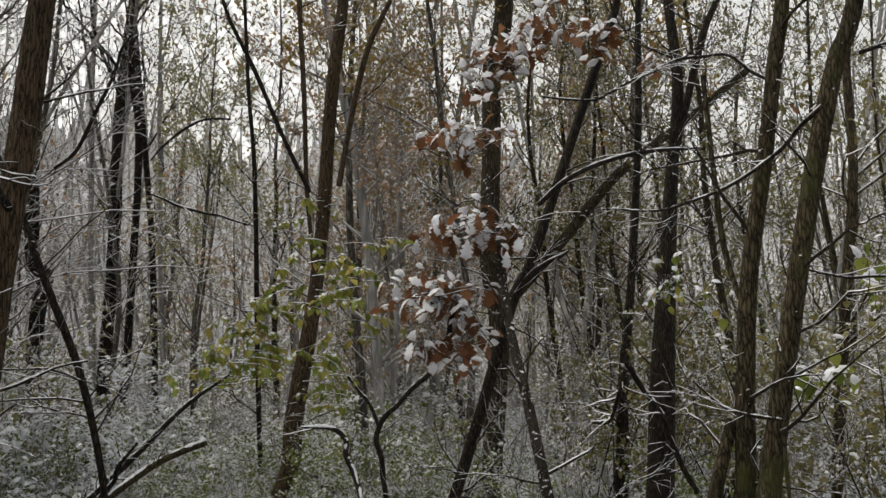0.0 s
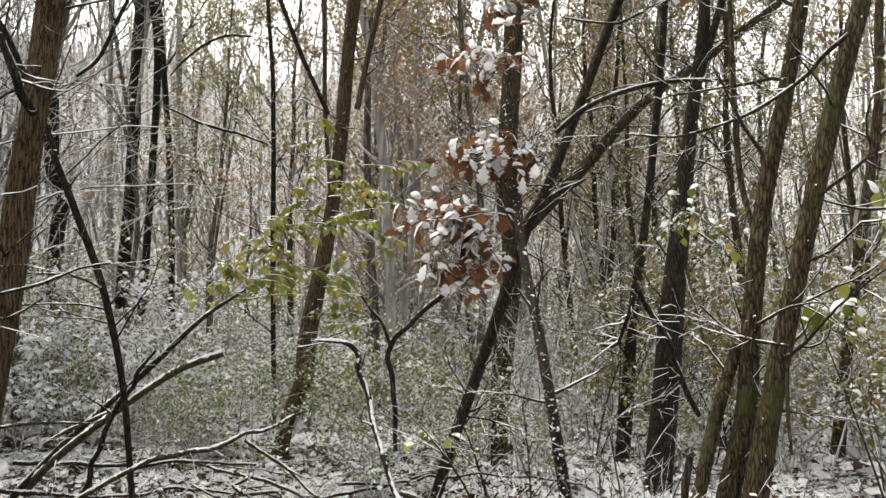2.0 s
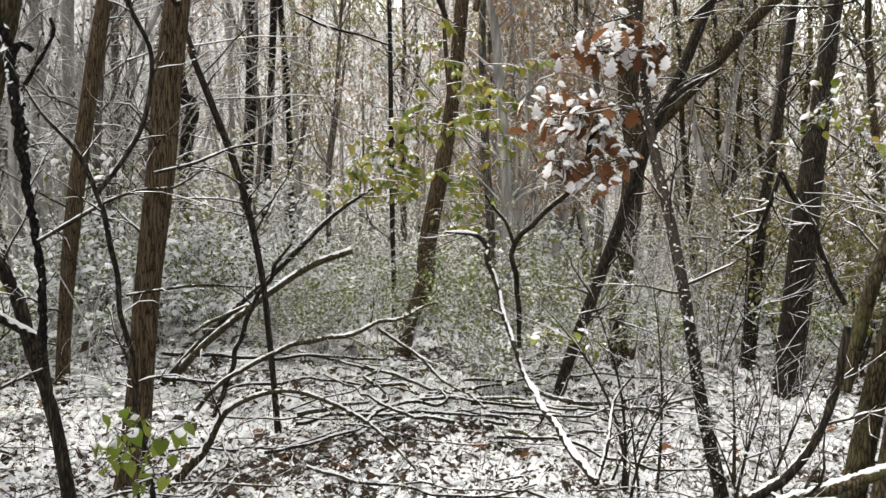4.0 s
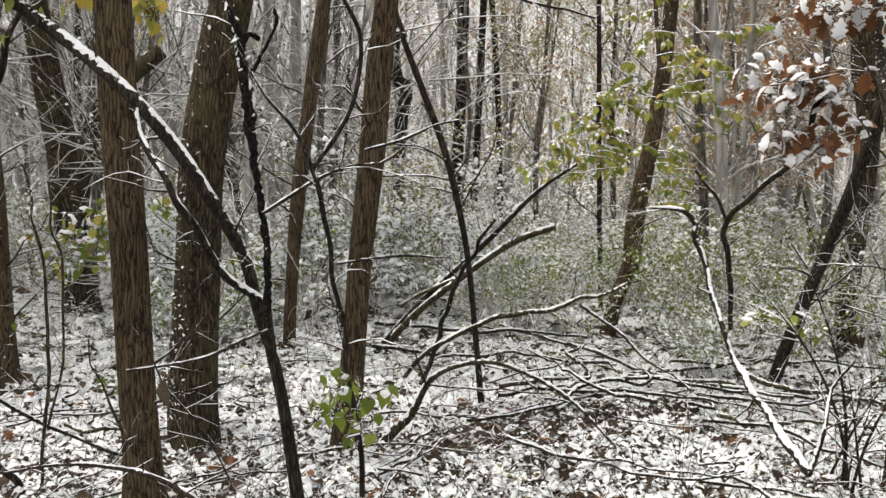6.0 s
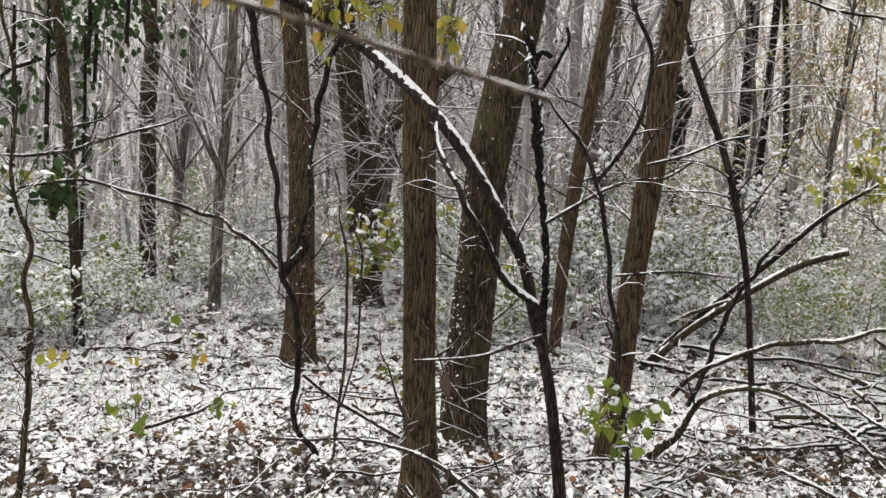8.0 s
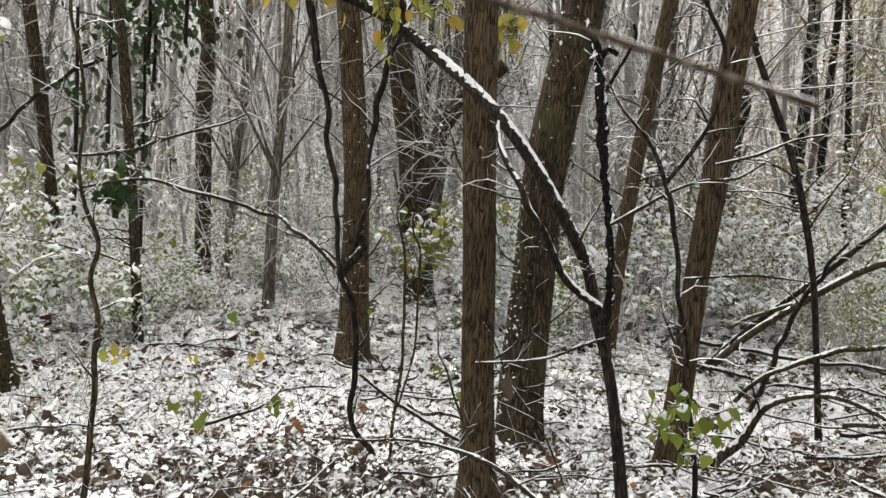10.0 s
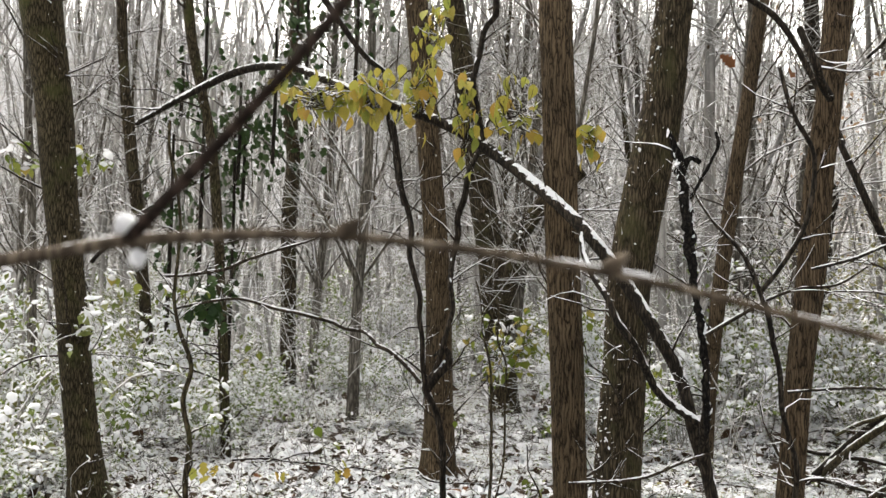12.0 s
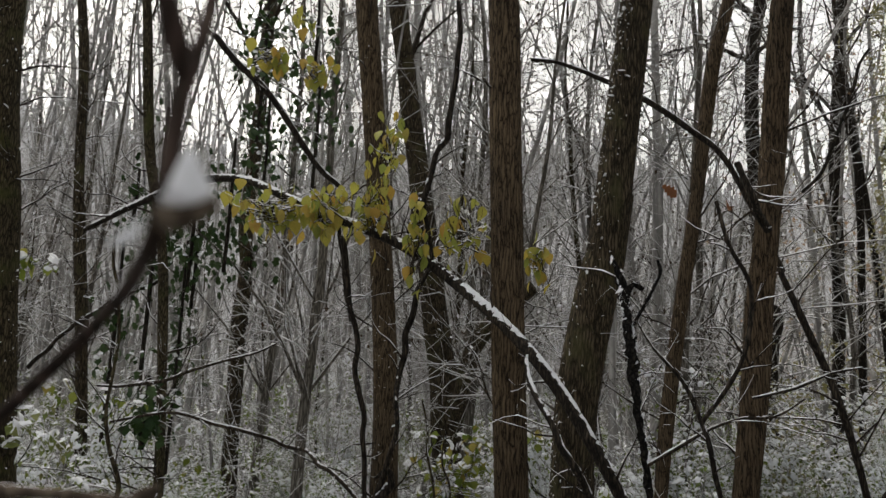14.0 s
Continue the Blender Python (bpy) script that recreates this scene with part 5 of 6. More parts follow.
def leafy(name, label, spots, shapes, sizes, tilt, seed, category="branch", twig=True, heaps=0.0, group="", more=1.0):
    """A spray of single leaves on thin shoots round the given spots: x, y, z, half width, half height, count."""
    rng = np.random.default_rng(seed)
    for spot in spots:
        at = cluster_leaves([(*spot[:5], int(round(spot[5] * more)))], rng)
        root = thing(name, (spot[0], spot[1], spot[2]), label, category, group)
        n = len(at)
        hang_leaves(shapes, at, turned(n, rng, tilt), rng.uniform(*sizes, n) * (0.55 if spot[5] == 1 and spot[3] > 0 else 1.0), root, rng)
        if heaps:
            k = min(n, int(n * heaps))
            h = Soup()
            strew(h, snow_pad(0.55, -0.75, 0.75, 0.34, 0.0, 9), at[:k] + rng.normal(0, 0.02, (k, 3)) + np.array([0, 0, 0.012]), turned(k, rng, (-12, 22)), rng.uniform(0.025, 0.06, k))
            part("snow", h, [SNOW], root, "lumps of snow lying on the leaves", kind="stuff")
        if twig:
            m = 6
            hub = np.array([[spot[0], spot[1], spot[2] - 0.3 * spot[4]]]) + rng.normal(0, 0.25, (n, 3)) * np.array([spot[3], spot[3], spot[4]])
            g = np.linspace(0, 1, m)[None, :, None]
            p = hub[:, None] * (1 - g) + at[:, None] * g + rng.normal(0, 0.012, (n, m, 3)) * np.sin(np.pi * g)
            r = np.full((n, m), 0.0022) * (1.3 - g[..., 0])
            s, sn = Soup(), Soup()
            twigs(s, p, r, 4)
            snow_on(sn, p, r, rng, 0.6, 1.2, 0.006)
            part("shoot", s, [TWIG], root, kind="stuff")
            part("snow", sn, [SNOW], root, "thin ridge of snow", kind="stuff")


OAK_SET = [leaf_mesh("oak_leaf", OAK, OAK_LEAF), leaf_mesh("oak_leaf", OAK, OAK_LEAF, snowed(OAK_EDGE, 0.0, 0.95, 0.13, 0.25, 0.25)), leaf_mesh("oak_leaf", OAK, OAK_LEAF, snowed(OAK_EDGE, 0.05, 0.7, 0.16, 0.25, 0.25)), leaf_mesh("oak_leaf", OAK, OAK_LEAF, snowed(OAK_EDGE, 0.25, 1.0, 0.12, 0.25, 0.25))]
OLIVE_SET = [leaf_mesh("leaf", OVAL, OLIVE_LEAF), leaf_mesh("leaf", OVAL, GREEN_LEAF), leaf_mesh("leaf", OVAL, OLIVE_LEAF), leaf_mesh("leaf", OVAL, OLIVE_LEAF, snowed(OVAL_EDGE, 0.05, 0.6, 0.1, 0.3, 0.25))]
YELLOW_SET = [leaf_mesh("leaf", OVAL, YELLOW_LEAF), leaf_mesh("leaf", HEART, YELLOW_LEAF), leaf_mesh("leaf", OVAL, OLIVE_LEAF)]
GREEN_SET = [leaf_mesh("leaf", HEART, GREEN_LEAF), leaf_mesh("leaf", OVAL, GREEN_LEAF, snowed(OVAL_EDGE, 0.0, 0.7, 0.12, 0.3, 0.25)), leaf_mesh("leaf", HEART, OLIVE_LEAF, snowed(HEART_EDGE, 0.0, 0.6, 0.14, 0.2, 0.3)), leaf_mesh("leaf", HEART, OLIVE_LEAF)]
leafy("oak_spray", "withered rust-brown oak leaves heaped with snow", LEAVES_OAK, OAK_SET, (0.09, 0.14), (-40, 28), 301, heaps=0.7, group="oak sprays", more=1.15)


def tiered(name, label, spots, shapes, sizes, seed, category="branch", group="", more=1.0):
    """Flat fans of leaves: level shoots one above the other, leaves hanging from both sides of each."""
    rng = np.random.default_rng(seed)
    for x, y, z, w, h, n in spots:
        n = int(n * more)
        root = thing(name, (x, y, z), label, category, group)
        k, m = max(3, n // 11), 8
        g = np.linspace(0, 1, m)[None, :, None]
        a = rng.uniform(0, 2 * np.pi, k)
        foot = np.array([x, y, z]) + rng.normal(0, 0.45, (k, 3)) * np.array([w, w, 0]) + np.array([0, 0, h]) * np.linspace(-1.1, 1.1, k)[:, None]
        way = np.stack([np.cos(a), np.sin(a), rng.normal(0.08, 0.1, k)], 1) * rng.uniform(0.16, 0.34, k)[:, None]
        p = foot[:, None] + g * way[:, None] - np.array([0, 0, 0.07]) * g**2 + rng.normal(0, 0.006, (k, m, 3)) * g
        r = np.full((k, m), 0.0026) * (1.25 - g[..., 0])
        i, j = rng.integers(0, k, n), rng.integers(1, m, n)
        side = np.where(rng.random(n) < 0.5, 1.0, -1.0)
        at = p[i, j] + np.array([0, 0, -0.006])
        heading = a[i] - np.pi / 2 + side * rng.uniform(0.5, 1.2, n)
        hang_leaves(shapes, at, turned(n, rng, (-34, 15), heading), rng.uniform(*sizes, n), root, rng)
        s, sn = Soup(), Soup()
        twigs(s, p, r, 4)
        snow_on(sn, p, r, rng, 0.7, 1.2, 0.006)
        u = rng.random(n) < 0.22
        strew_mixed(sn, PADS, at[u] + np.array([0, 0, 0.008]), turned(int(u.sum()), rng, (-20, 15), heading[u]), rng.uniform(0.02, 0.042, u.sum()), rng)
        part("shoot", s, [TWIG], root, kind="stuff")
        part("snow", sn, [SNOW], root, "thin caps of snow on leaves and shoots", kind="stuff")


tiered("leafy_spray", "olive and yellow-green leaves in level fans dusted with snow", LEAVES_OLIVE, OLIVE_SET, (0.05, 0.085), 302, group="olive sprays", more=2.5)
leafy("yellow_spray", "hanging yellow autumn leaves on thin shoots", LEAVES_YELLOW, YELLOW_SET, (0.045, 0.078), (-72, 20), 303, group="yellow sprays", more=1.7)
PURE_GREEN = [leaf_mesh("leaf", HEART, GREEN_LEAF), leaf_mesh("leaf", HEART, GREEN_LEAF, snowed(HEART_EDGE, 0.0, 0.5, 0.14, 0.2, 0.3)), leaf_mesh("leaf", OVAL, GREEN_LEAF)]
leafy("green_spray", "large fresh green leaves with caps of snow", LEAVES_BIG, PURE_GREEN, (0.045, 0.07), (-50, 25), 304, group="green sprays")
leafy("green_spray", "yellow-green leaves with caps of snow", LEAVES_GREEN, GREEN_SET, (0.055, 0.09), (-50, 25), 305, group="green sprays", heaps=0.5)
leafy("seedling", "yellow maple seedling leaves above the snow", LEAVES_SEEDY, [leaf_mesh("leaf", LOBED, YELLOW_LEAF)], (0.05, 0.075), (-55, 20), 306, "seedling", group="seedlings")
leafy("seedling", "low green seedling with snow on its leaves", LEAVES_SEEDG, PURE_GREEN, (0.05, 0.08), (-50, 22), 307, "seedling", group="seedlings")
leafy("withered_leaf", "single curled tan leaf hanging on a thin stalk", [(-1.93, 2.05, 0.70, 0.0, 0.0, 1)], [leaf_mesh("leaf", OVAL, WOOD_CUT)], (0.1, 0.101), (-85, 5), 308, "leaf", twig=False)


def ivy(spots, seed):
    rng = np.random.default_rng(seed)
    for x, y, z, w, h, n in spots:
        root = thing("ivy", (x, y, z - h), "dark green ivy climbing a stem, flecked with snow", "ivy", "ivy")
        n *= 2
        k = rng.normal(0, 0.5, (n, 3))
        at = np.array([x, y, z]) + k * np.array([1.7 * w, 1.7 * w, 1.15 * h])
        s = Soup()
        strew(s, LOBED, at, turned(n, rng, (-60, 25)), rng.uniform(0.05, 0.09, n), 0)
        m = n // 4
        strew(s, snow_pad(0.3, 0, 0.7, 0.2, 0.05, 5), at[:m], turned(m, rng, (-20, 20)), rng.uniform(0.05, 0.09, m), 1)
        part("foliage", s, [IVY_LEAF, SNOW], root, kind="stuff")
        s = Soup()
        stem(s, [(x, y, z - h * 1.6, 0.018), (x + 0.03, y, z, 0.016), (x - 0.02, y + 0.02, z + h * 1.4, 0.012)], 8, 0, seed, 0.08)
        part("vine", s, [BARK_DARK], root)


ivy(LEAVES_IVY, 320)


# ---- leaf litter ----
def sector(n, rng, near, far, a0, a1, power=1.0):
    az = np.radians(rng.uniform(a0, a1, n))
    d = near + (far - near) * rng.uniform(0, 1, n) ** power
    return -np.sin(az) * d, np.cos(az) * d


def build_litter():
    rng = np.random.default_rng(41)
    domes = []
    for k in range(8):
        th = np.linspace(0, 2 * np.pi, 6, endpoint=False) + rng.uniform(-0.35, 0.35, 6)
        jig = 1 + rng.normal(0, 0.26, 6)
        ring = np.stack([0.25 * jig * np.cos(th), 0.55 * jig * np.sin(th), rng.normal(0, 0.08, 6) - 0.02], 1)
        c = np.arange(6)
        domes.append((np.vstack([ring, [[*rng.normal(0, 0.08, 2), rng.uniform(0.08, 0.22)]]]), np.stack([c, (c + 1) % 6, np.full(6, 6)], 1)))
    for name, n, near, far, power, grow, crumbs in (("leaf_litter", 105000, 2.0, 7.0, 0.58, 1.0, 30000), ("leaf_litter", 40000, 6.7, 16.0, 0.6, 2.0, 12000)):
        x, y = sector(n, rng, near, far, -36, 88, power)
        patchy = np.sin(2.3 * x + 1.7 * np.sin(1.9 * y)) + np.sin(2.7 * y + 1.9 * np.sin(2.1 * x)) + 0.7 * np.sin(9.1 * x + 2 * np.sin(7.3 * y)) + rng.normal(0, 0.8, n) - 1.5 * np.clip((3.7 - np.hypot(x, y)) / 1.1, 0, 1)
        snowy = patchy > -0.45 - 0.75 * np.clip(np.hypot(x, y) - 4.0, 0, 2)
        at = np.stack([x, y, ground_height(x, y) + rng.uniform(0.0, 0.024, n)], 1)
        turns, size = turned(n, rng, (0, 25)), rng.gamma(2.4, 0.0118, n).clip(0.009, 0.075) * grow * (1 + 0.25 * np.clip(np.hypot(x, y) - 4.5, 0, 2))
        s = Soup()
        bare = (~snowy & (rng.random(n) < 0.75)) | (rng.random(n) < 0.24)
        strew(s, FLAKE, at[bare], turns[bare], size[bare] * 1.25, 0)
        strew_mixed(s, domes, at[snowy] + np.array([0, 0, 0.004]), turns[snowy], size[snowy], rng, 1)
        x, y = sector(crumbs, rng, near, far, -36, 88, power)
        at = np.stack([x, y, ground_height(x, y) + rng.uniform(0.004, 0.03, crumbs)], 1)
        strew(s, CRUMB, at, turned(crumbs, rng, (0, 16)), rng.gamma(2.2, 0.011, crumbs).clip(0.01, 0.06) * grow, 1)
        ob = new(name, s.mesh(name, [LITTER_LEAF, SNOW]))
        tagged(ob, "dead brown leaves under ragged pads of snow", "leaf litter", kind="stuff")
    n = 170
    x, y = sector(n, rng, 2.0, 6.0, -36, 84, 1.0)
    s = Soup()
    strew(s, OAK, np.stack([x, y, ground_height(x, y) + rng.uniform(0.015, 0.04, n)], 1), turned(n, rng, (0, 30)), rng.uniform(0.05, 0.10, n))
    tagged(new("fallen_leaves", s.mesh("fallen_leaves", [OAK_LEAF])), "rusty fallen oak leaves on the snow", "leaf litter", kind="stuff")
    n = 5200
    x, y = sector(n, rng, 2.2, 10.0, -36, 84, 1.0)
    base = np.stack([x, y, ground_height(x, y)], 1)
    g = np.linspace(0, 1, 5)[None, :, None]
    d = rng.normal(0, 0.35, (n, 1, 3))
    d[..., 2] = rng.uniform(0.5, 1.0, (n, 1))
    p = base[:, None] + rng.uniform(0.06, 0.38, (n, 1, 1)) * (g * d + g**2 * rng.normal(0, 0.35, (n, 1, 3)) * np.array([1, 1, -0.6]))
    r = rng.uniform(0.0010, 0.0024, (n, 1)) * (1.2 - 0.8 * g[0, :, 0])[None]
    s = Soup()
    twigs(s, p, r, 3, 0)
    snow_on(s, p, r, rng, 0.5, 1.5, 0.006, 1)
    tagged(new("dry_stalks", s.mesh("dry_stalks", [TWIG, SNOW])), "thin dry stalks and shoots standing in the snow", "undergrowth", kind="stuff")


build_litter()


# ---- brambles and snowy undergrowth ----
def bramble(seed, high, wide, leaves, green, snowy=0.6, heap=(0.4, 0.85), sizes=(0.024, 0.05)):
    rng = np.random.default_rng(seed)
    root = thing("bramble_bush", (0, 0, 0), "low bramble bush with green leaves under snow", "bush", "bramble bushes")
    n, m = 16, 8
    g = np.linspace(0, 1, m)[None, :, None]
    a = rng.uniform(0, 2 * np.pi, n)
    reach = rng.uniform(0.3, 1.0, n) * wide
    p = np.zeros((n, m, 3))
    p[..., 0] = rng.normal(0, 0.12, n)[:, None] + np.cos(a)[:, None] * reach[:, None] * g[0, :, 0]
    p[..., 1] = rng.normal(0, 0.12, n)[:, None] + np.sin(a)[:, None] * reach[:, None] * g[0, :, 0]
    tall = rng.uniform(0.5, 1.0, n) * high
    p[..., 2] = tall[:, None] * np.sin(g[0, :, 0] * rng.uniform(1.6, 2.6, n)[:, None])
    r = np.full((n, m), 0.004) * (1.2 - 0.8 * g[..., 0])
    tp, tr = sprout(p, r, 40, rng, (0.08, 0.3), (30, 70), 0.2, 0.7, 4)
    s, sn = Soup(), Soup()
    for a_, b_ in ((p, r), (tp, tr)):
        twigs(s, a_, b_, 3)
        snow_on(sn, a_, b_, rng, 0.6, 1.0, 0.007)
    part("cane", s, [TWIG_MID], root, kind="stuff")
    i, j = rng.integers(0, len(tp), leaves), rng.integers(1, 4, leaves)
    at = tp[i, j] + rng.normal(0, 0.03, (leaves, 3))
    at[:, 2] = np.maximum(at[:, 2], 0.03)
    turns, size = turned(leaves, rng, (-25, 25)), rng.uniform(*sizes, leaves)
    f = Soup()
    strew(f, FLAKE, at, turns, size * 1.15)
    part("foliage", f, [green], root, kind="stuff")
    k = rng.random(leaves) < snowy
    strew_mixed(sn, PADS, at[k] + np.array([0, 0, 0.006]), turns[k], size[k] * rng.uniform(*heap, k.sum()), rng)
    part("snow", sn, [SNOW], root, "snow lying on the leaves", kind="stuff")
    return root


def low_growth(seed, green, high):
    """A patch of ankle-high seedlings and creeping shoots, each small leaf under its pad of snow."""
    rng = np.random.default_rng(seed)
    root = thing("low_plants", (0, 0, 0), "ankle-high green seedlings and shoots under snow", "undergrowth", "low plants")
    n, m = 22, 4
    g = np.linspace(0, 1, m)[None, :, None]
    foot = rng.normal(0, 0.30, (n, 1, 3)) * np.array([1, 1, 0])
    d = rng.normal(0, 0.45, (n, 1, 3))
    d[..., 2] = 1.0
    p = foot + rng.uniform(0.3, 1.0, (n, 1, 1)) * high * (g * d + g**2 * rng.normal(0, 0.3, (n, 1, 3)))
    s, sn, f = Soup(), Soup(), Soup()
    twigs(s, p, np.full((n, m), 0.0018), 3)
    snow_on(sn, p, np.full((n, m), 0.0018), rng, 0.6, 1.3, 0.006)
    part("stalk", s, [TWIG_MID], root, kind="stuff")
    k = 190
    i, j = rng.integers(0, n, k), rng.integers(1, m, k)
    at = p[i, j] + rng.normal(0, 0.03, (k, 3))
    at[:, 2] = np.maximum(at[:, 2], 0.03)
    turns, size = turned(k, rng, (-18, 24)), rng.gamma(5.0, 0.0042, k).clip(0.010, 0.036)
    strew(f, FLAKE, at, turns, size * 1.2)
    part("foliage", f, [green], root, kind="stuff")
    u = rng.random(k) < 0.92
    strew_mixed(sn, PADS, at[u] + np.array([0, 0, 0.004]), turns[u], size[u] * rng.uniform(0.8, 1.35, u.sum()), rng)
    part("snow", sn, [SNOW], root, "snow lying on the small leaves", kind="stuff")
    return root


def arching_canes(seed, reach):
    """Long thin shoots bowed over under a line of snow."""
    rng = np.random.default_rng(seed)
    root = thing("bowed_shoots", (0, 0, 0), "long thin bare shoots bowed over under snow", "shrub", "bowed shoots")
    n, m = 7, 14
    g = np.linspace(0, 1, m)[None, :]
    a = rng.uniform(0, 2 * np.pi, (n, 1)) + rng.normal(0, 0.25, (n, m)).cumsum(1) * 0.12
    out = rng.uniform(0.6, 1.0, (n, 1)) * reach * g**1.25
    tall = rng.uniform(0.45, 1.0, (n, 1)) * reach * 0.8
    p = np.stack([rng.normal(0, 0.15, (n, 1)) + np.cos(a) * out, rng.normal(0, 0.15, (n, 1)) + np.sin(a) * out, tall * np.sin(g * rng.uniform(1.5, 2.5, (n, 1)))], -1)
    r = rng.uniform(0.0025, 0.005, (n, 1)) * (1.1 - 0.8 * g)
    p1, r1 = sprout(p, r, 46, rng, (0.2, 0.8), (25, 65), 0.12, 0.6, 6, low=0.25)
    p2, r2 = sprout(p1, r1, 80, rng, (0.06, 0.3), (25, 65), 0.05, 0.8, 4)
    s, sn = Soup(), Soup()
    for q, b, k in ((p, r, 5), (p1, r1, 3), (p2, np.maximum(r2, 0.0012), 3)):
        twigs(s, q, b, k)
        snow_on(sn, q, b, rng, 0.72, 1.1, 0.008)
    part("cane", s, [TWIG_MID], root, kind="stuff")
    part("snow", sn, [SNOW], root, "thin ridges of snow", kind="stuff")
    return root


def scatter(kinds, count, seed, near, far, a0, a1, scale=(0.8, 1.2), power=0.8, keep=None, squat=1.0):
    rng = np.random.default_rng(seed)
    for k in range(count):
        for _ in range(20):
            x, y = (float(v[0]) for v in sector(1, rng, near, far, a0, a1, power))
            if keep is None or keep(x, y, rng):
                break
        o = kinds[k % len(kinds)]
        m = Matrix.Translation((x, y, float(ground_height(x, y)) - 0.01)) @ Matrix.Rotation(rng.uniform(0, 6.28), 4, "Z") @ Matrix.Scale(rng.uniform(*scale), 4) @ Matrix.Diagonal((1, 1, squat, 1))
        if k < len(kinds):
            o.matrix_basis = m
        else:
            copy_thing(o, m)


def off_the_path(x, y, rng):
    """Brambles keep off the open ground near by, and stand thickest towards the denser sides."""
    az, d = math.degrees(math.atan2(-x, y)), math.hypot(x, y)
    if 25 < az < 62 and d < 6.2:
        return False
    if az < -6:
        return rng.random() < 0.3
    if az <= 25 and d < 5.6:
        return rng.random() < 0.08
    return True


kinds = [bramble(400 + k, (0.55, 0.8, 0.45, 0.7)[k], (0.5, 0.6, 0.45, 0.7)[k], 400, BRAMBLE_LEAF if k % 2 else SHADE_LEAF, 0.82, (0.75, 1.25)) for k in range(4)]
scatter(kinds, 64, 420, 4.6, 19.0, -36, 86, (0.7, 1.4), 0.75, off_the_path)
white = [bramble(410 + k, (0.35, 0.5, 0.42)[k], (0.6, 0.75, 0.9)[k], 380, (OLIVE_FAR, SHADE_LEAF, BRAMBLE_LEAF)[k], 0.95, (0.9, 1.5), (0.035, 0.07)) for k in range(3)]
scatter(white, 72, 424, 6.6, 15.0, 15, 88, (0.6, 1.05), 0.9, squat=0.62)
scatter([copy_thing(k, Matrix()) for k in kinds], 64, 421, 15.0, 36.0, -36, 88, (1.2, 2.0), 0.9)
for k, (x, y, size, turn) in enumerate(((-5.45, 0.85, 1.0, 0.4), (-5.75, 0.62, 1.2, 3.3), (-5.0, 0.65, 0.7, 5.1), (-5.9, 0.95, 1.5, 1.1), (-6.1, 1.25, 1.4, 2.3), (-6.4, 0.7, 1.7, 4.2), (-6.3, 1.7, 1.2, 0.9), (-5.7, 1.5, 0.8, 5.6), (-6.9, 1.3, 1.6, 3.9), (-7.0, 2.0, 1.4, 2.0))):
    copy_thing((kinds + white)[k % 7], Matrix.Translation((x, y, 0)) @ Matrix.Rotation(turn, 4, "Z") @ Matrix.Scale(0.8 * size, 4) @ Matrix.Diagonal((1, 1, 1.2, 1)))


def off_the_trunks(x, y, rng):
    """Low plants thin out towards the trodden ground close by."""
    az, d = math.degrees(math.atan2(-x, y)), math.hypot(x, y)
    if az < 14 and rng.random() < 0.45:
        return False
    return rng.random() < np.clip((d - 3.4) / 2.4, 0.04, 0.35 if 25 < az < 64 and d < 7 else 1.0)


low = [low_growth(430 + k, (BRAMBLE_LEAF, SHADE_LEAF, OLIVE_FAR, BRAMBLE_LEAF)[k], (0.22, 0.32, 0.16, 0.42)[k]) for k in range(4)]
scatter(low, 210, 436, 3.3, 12.0, -30, 88, (0.8, 1.3), 0.8, off_the_trunks, 0.7)
scatter([arching_canes(440 + k, (1.6, 2.2, 1.2, 2.6)[k]) for k in range(4)], 20, 446, 6.2, 12.0, 2, 86, (0.8, 1.2), 0.9)
for k, (az, d, size) in enumerate(((36, 5.6, 0.7), (33, 6.3, 0.8), (39, 6.0, 0.6), (30, 5.9, 0.65), (42, 6.6, 0.8), (46, 6.0, 0.55), (50, 6.4, 0.7), (27, 5.8, 0.6), (54, 6.2, 0.6), (35, 7.0, 0.9))):
    a = radians(az)
    copy_thing(white[k % 3], Matrix.Translation((-math.sin(a) * d, math.cos(a) * d, 0)) @ Matrix.Rotation(k * 1.7, 4, "Z") @ Matrix.Scale(size, 4) @ Matrix.Diagonal((1, 1, 0.62, 1)))


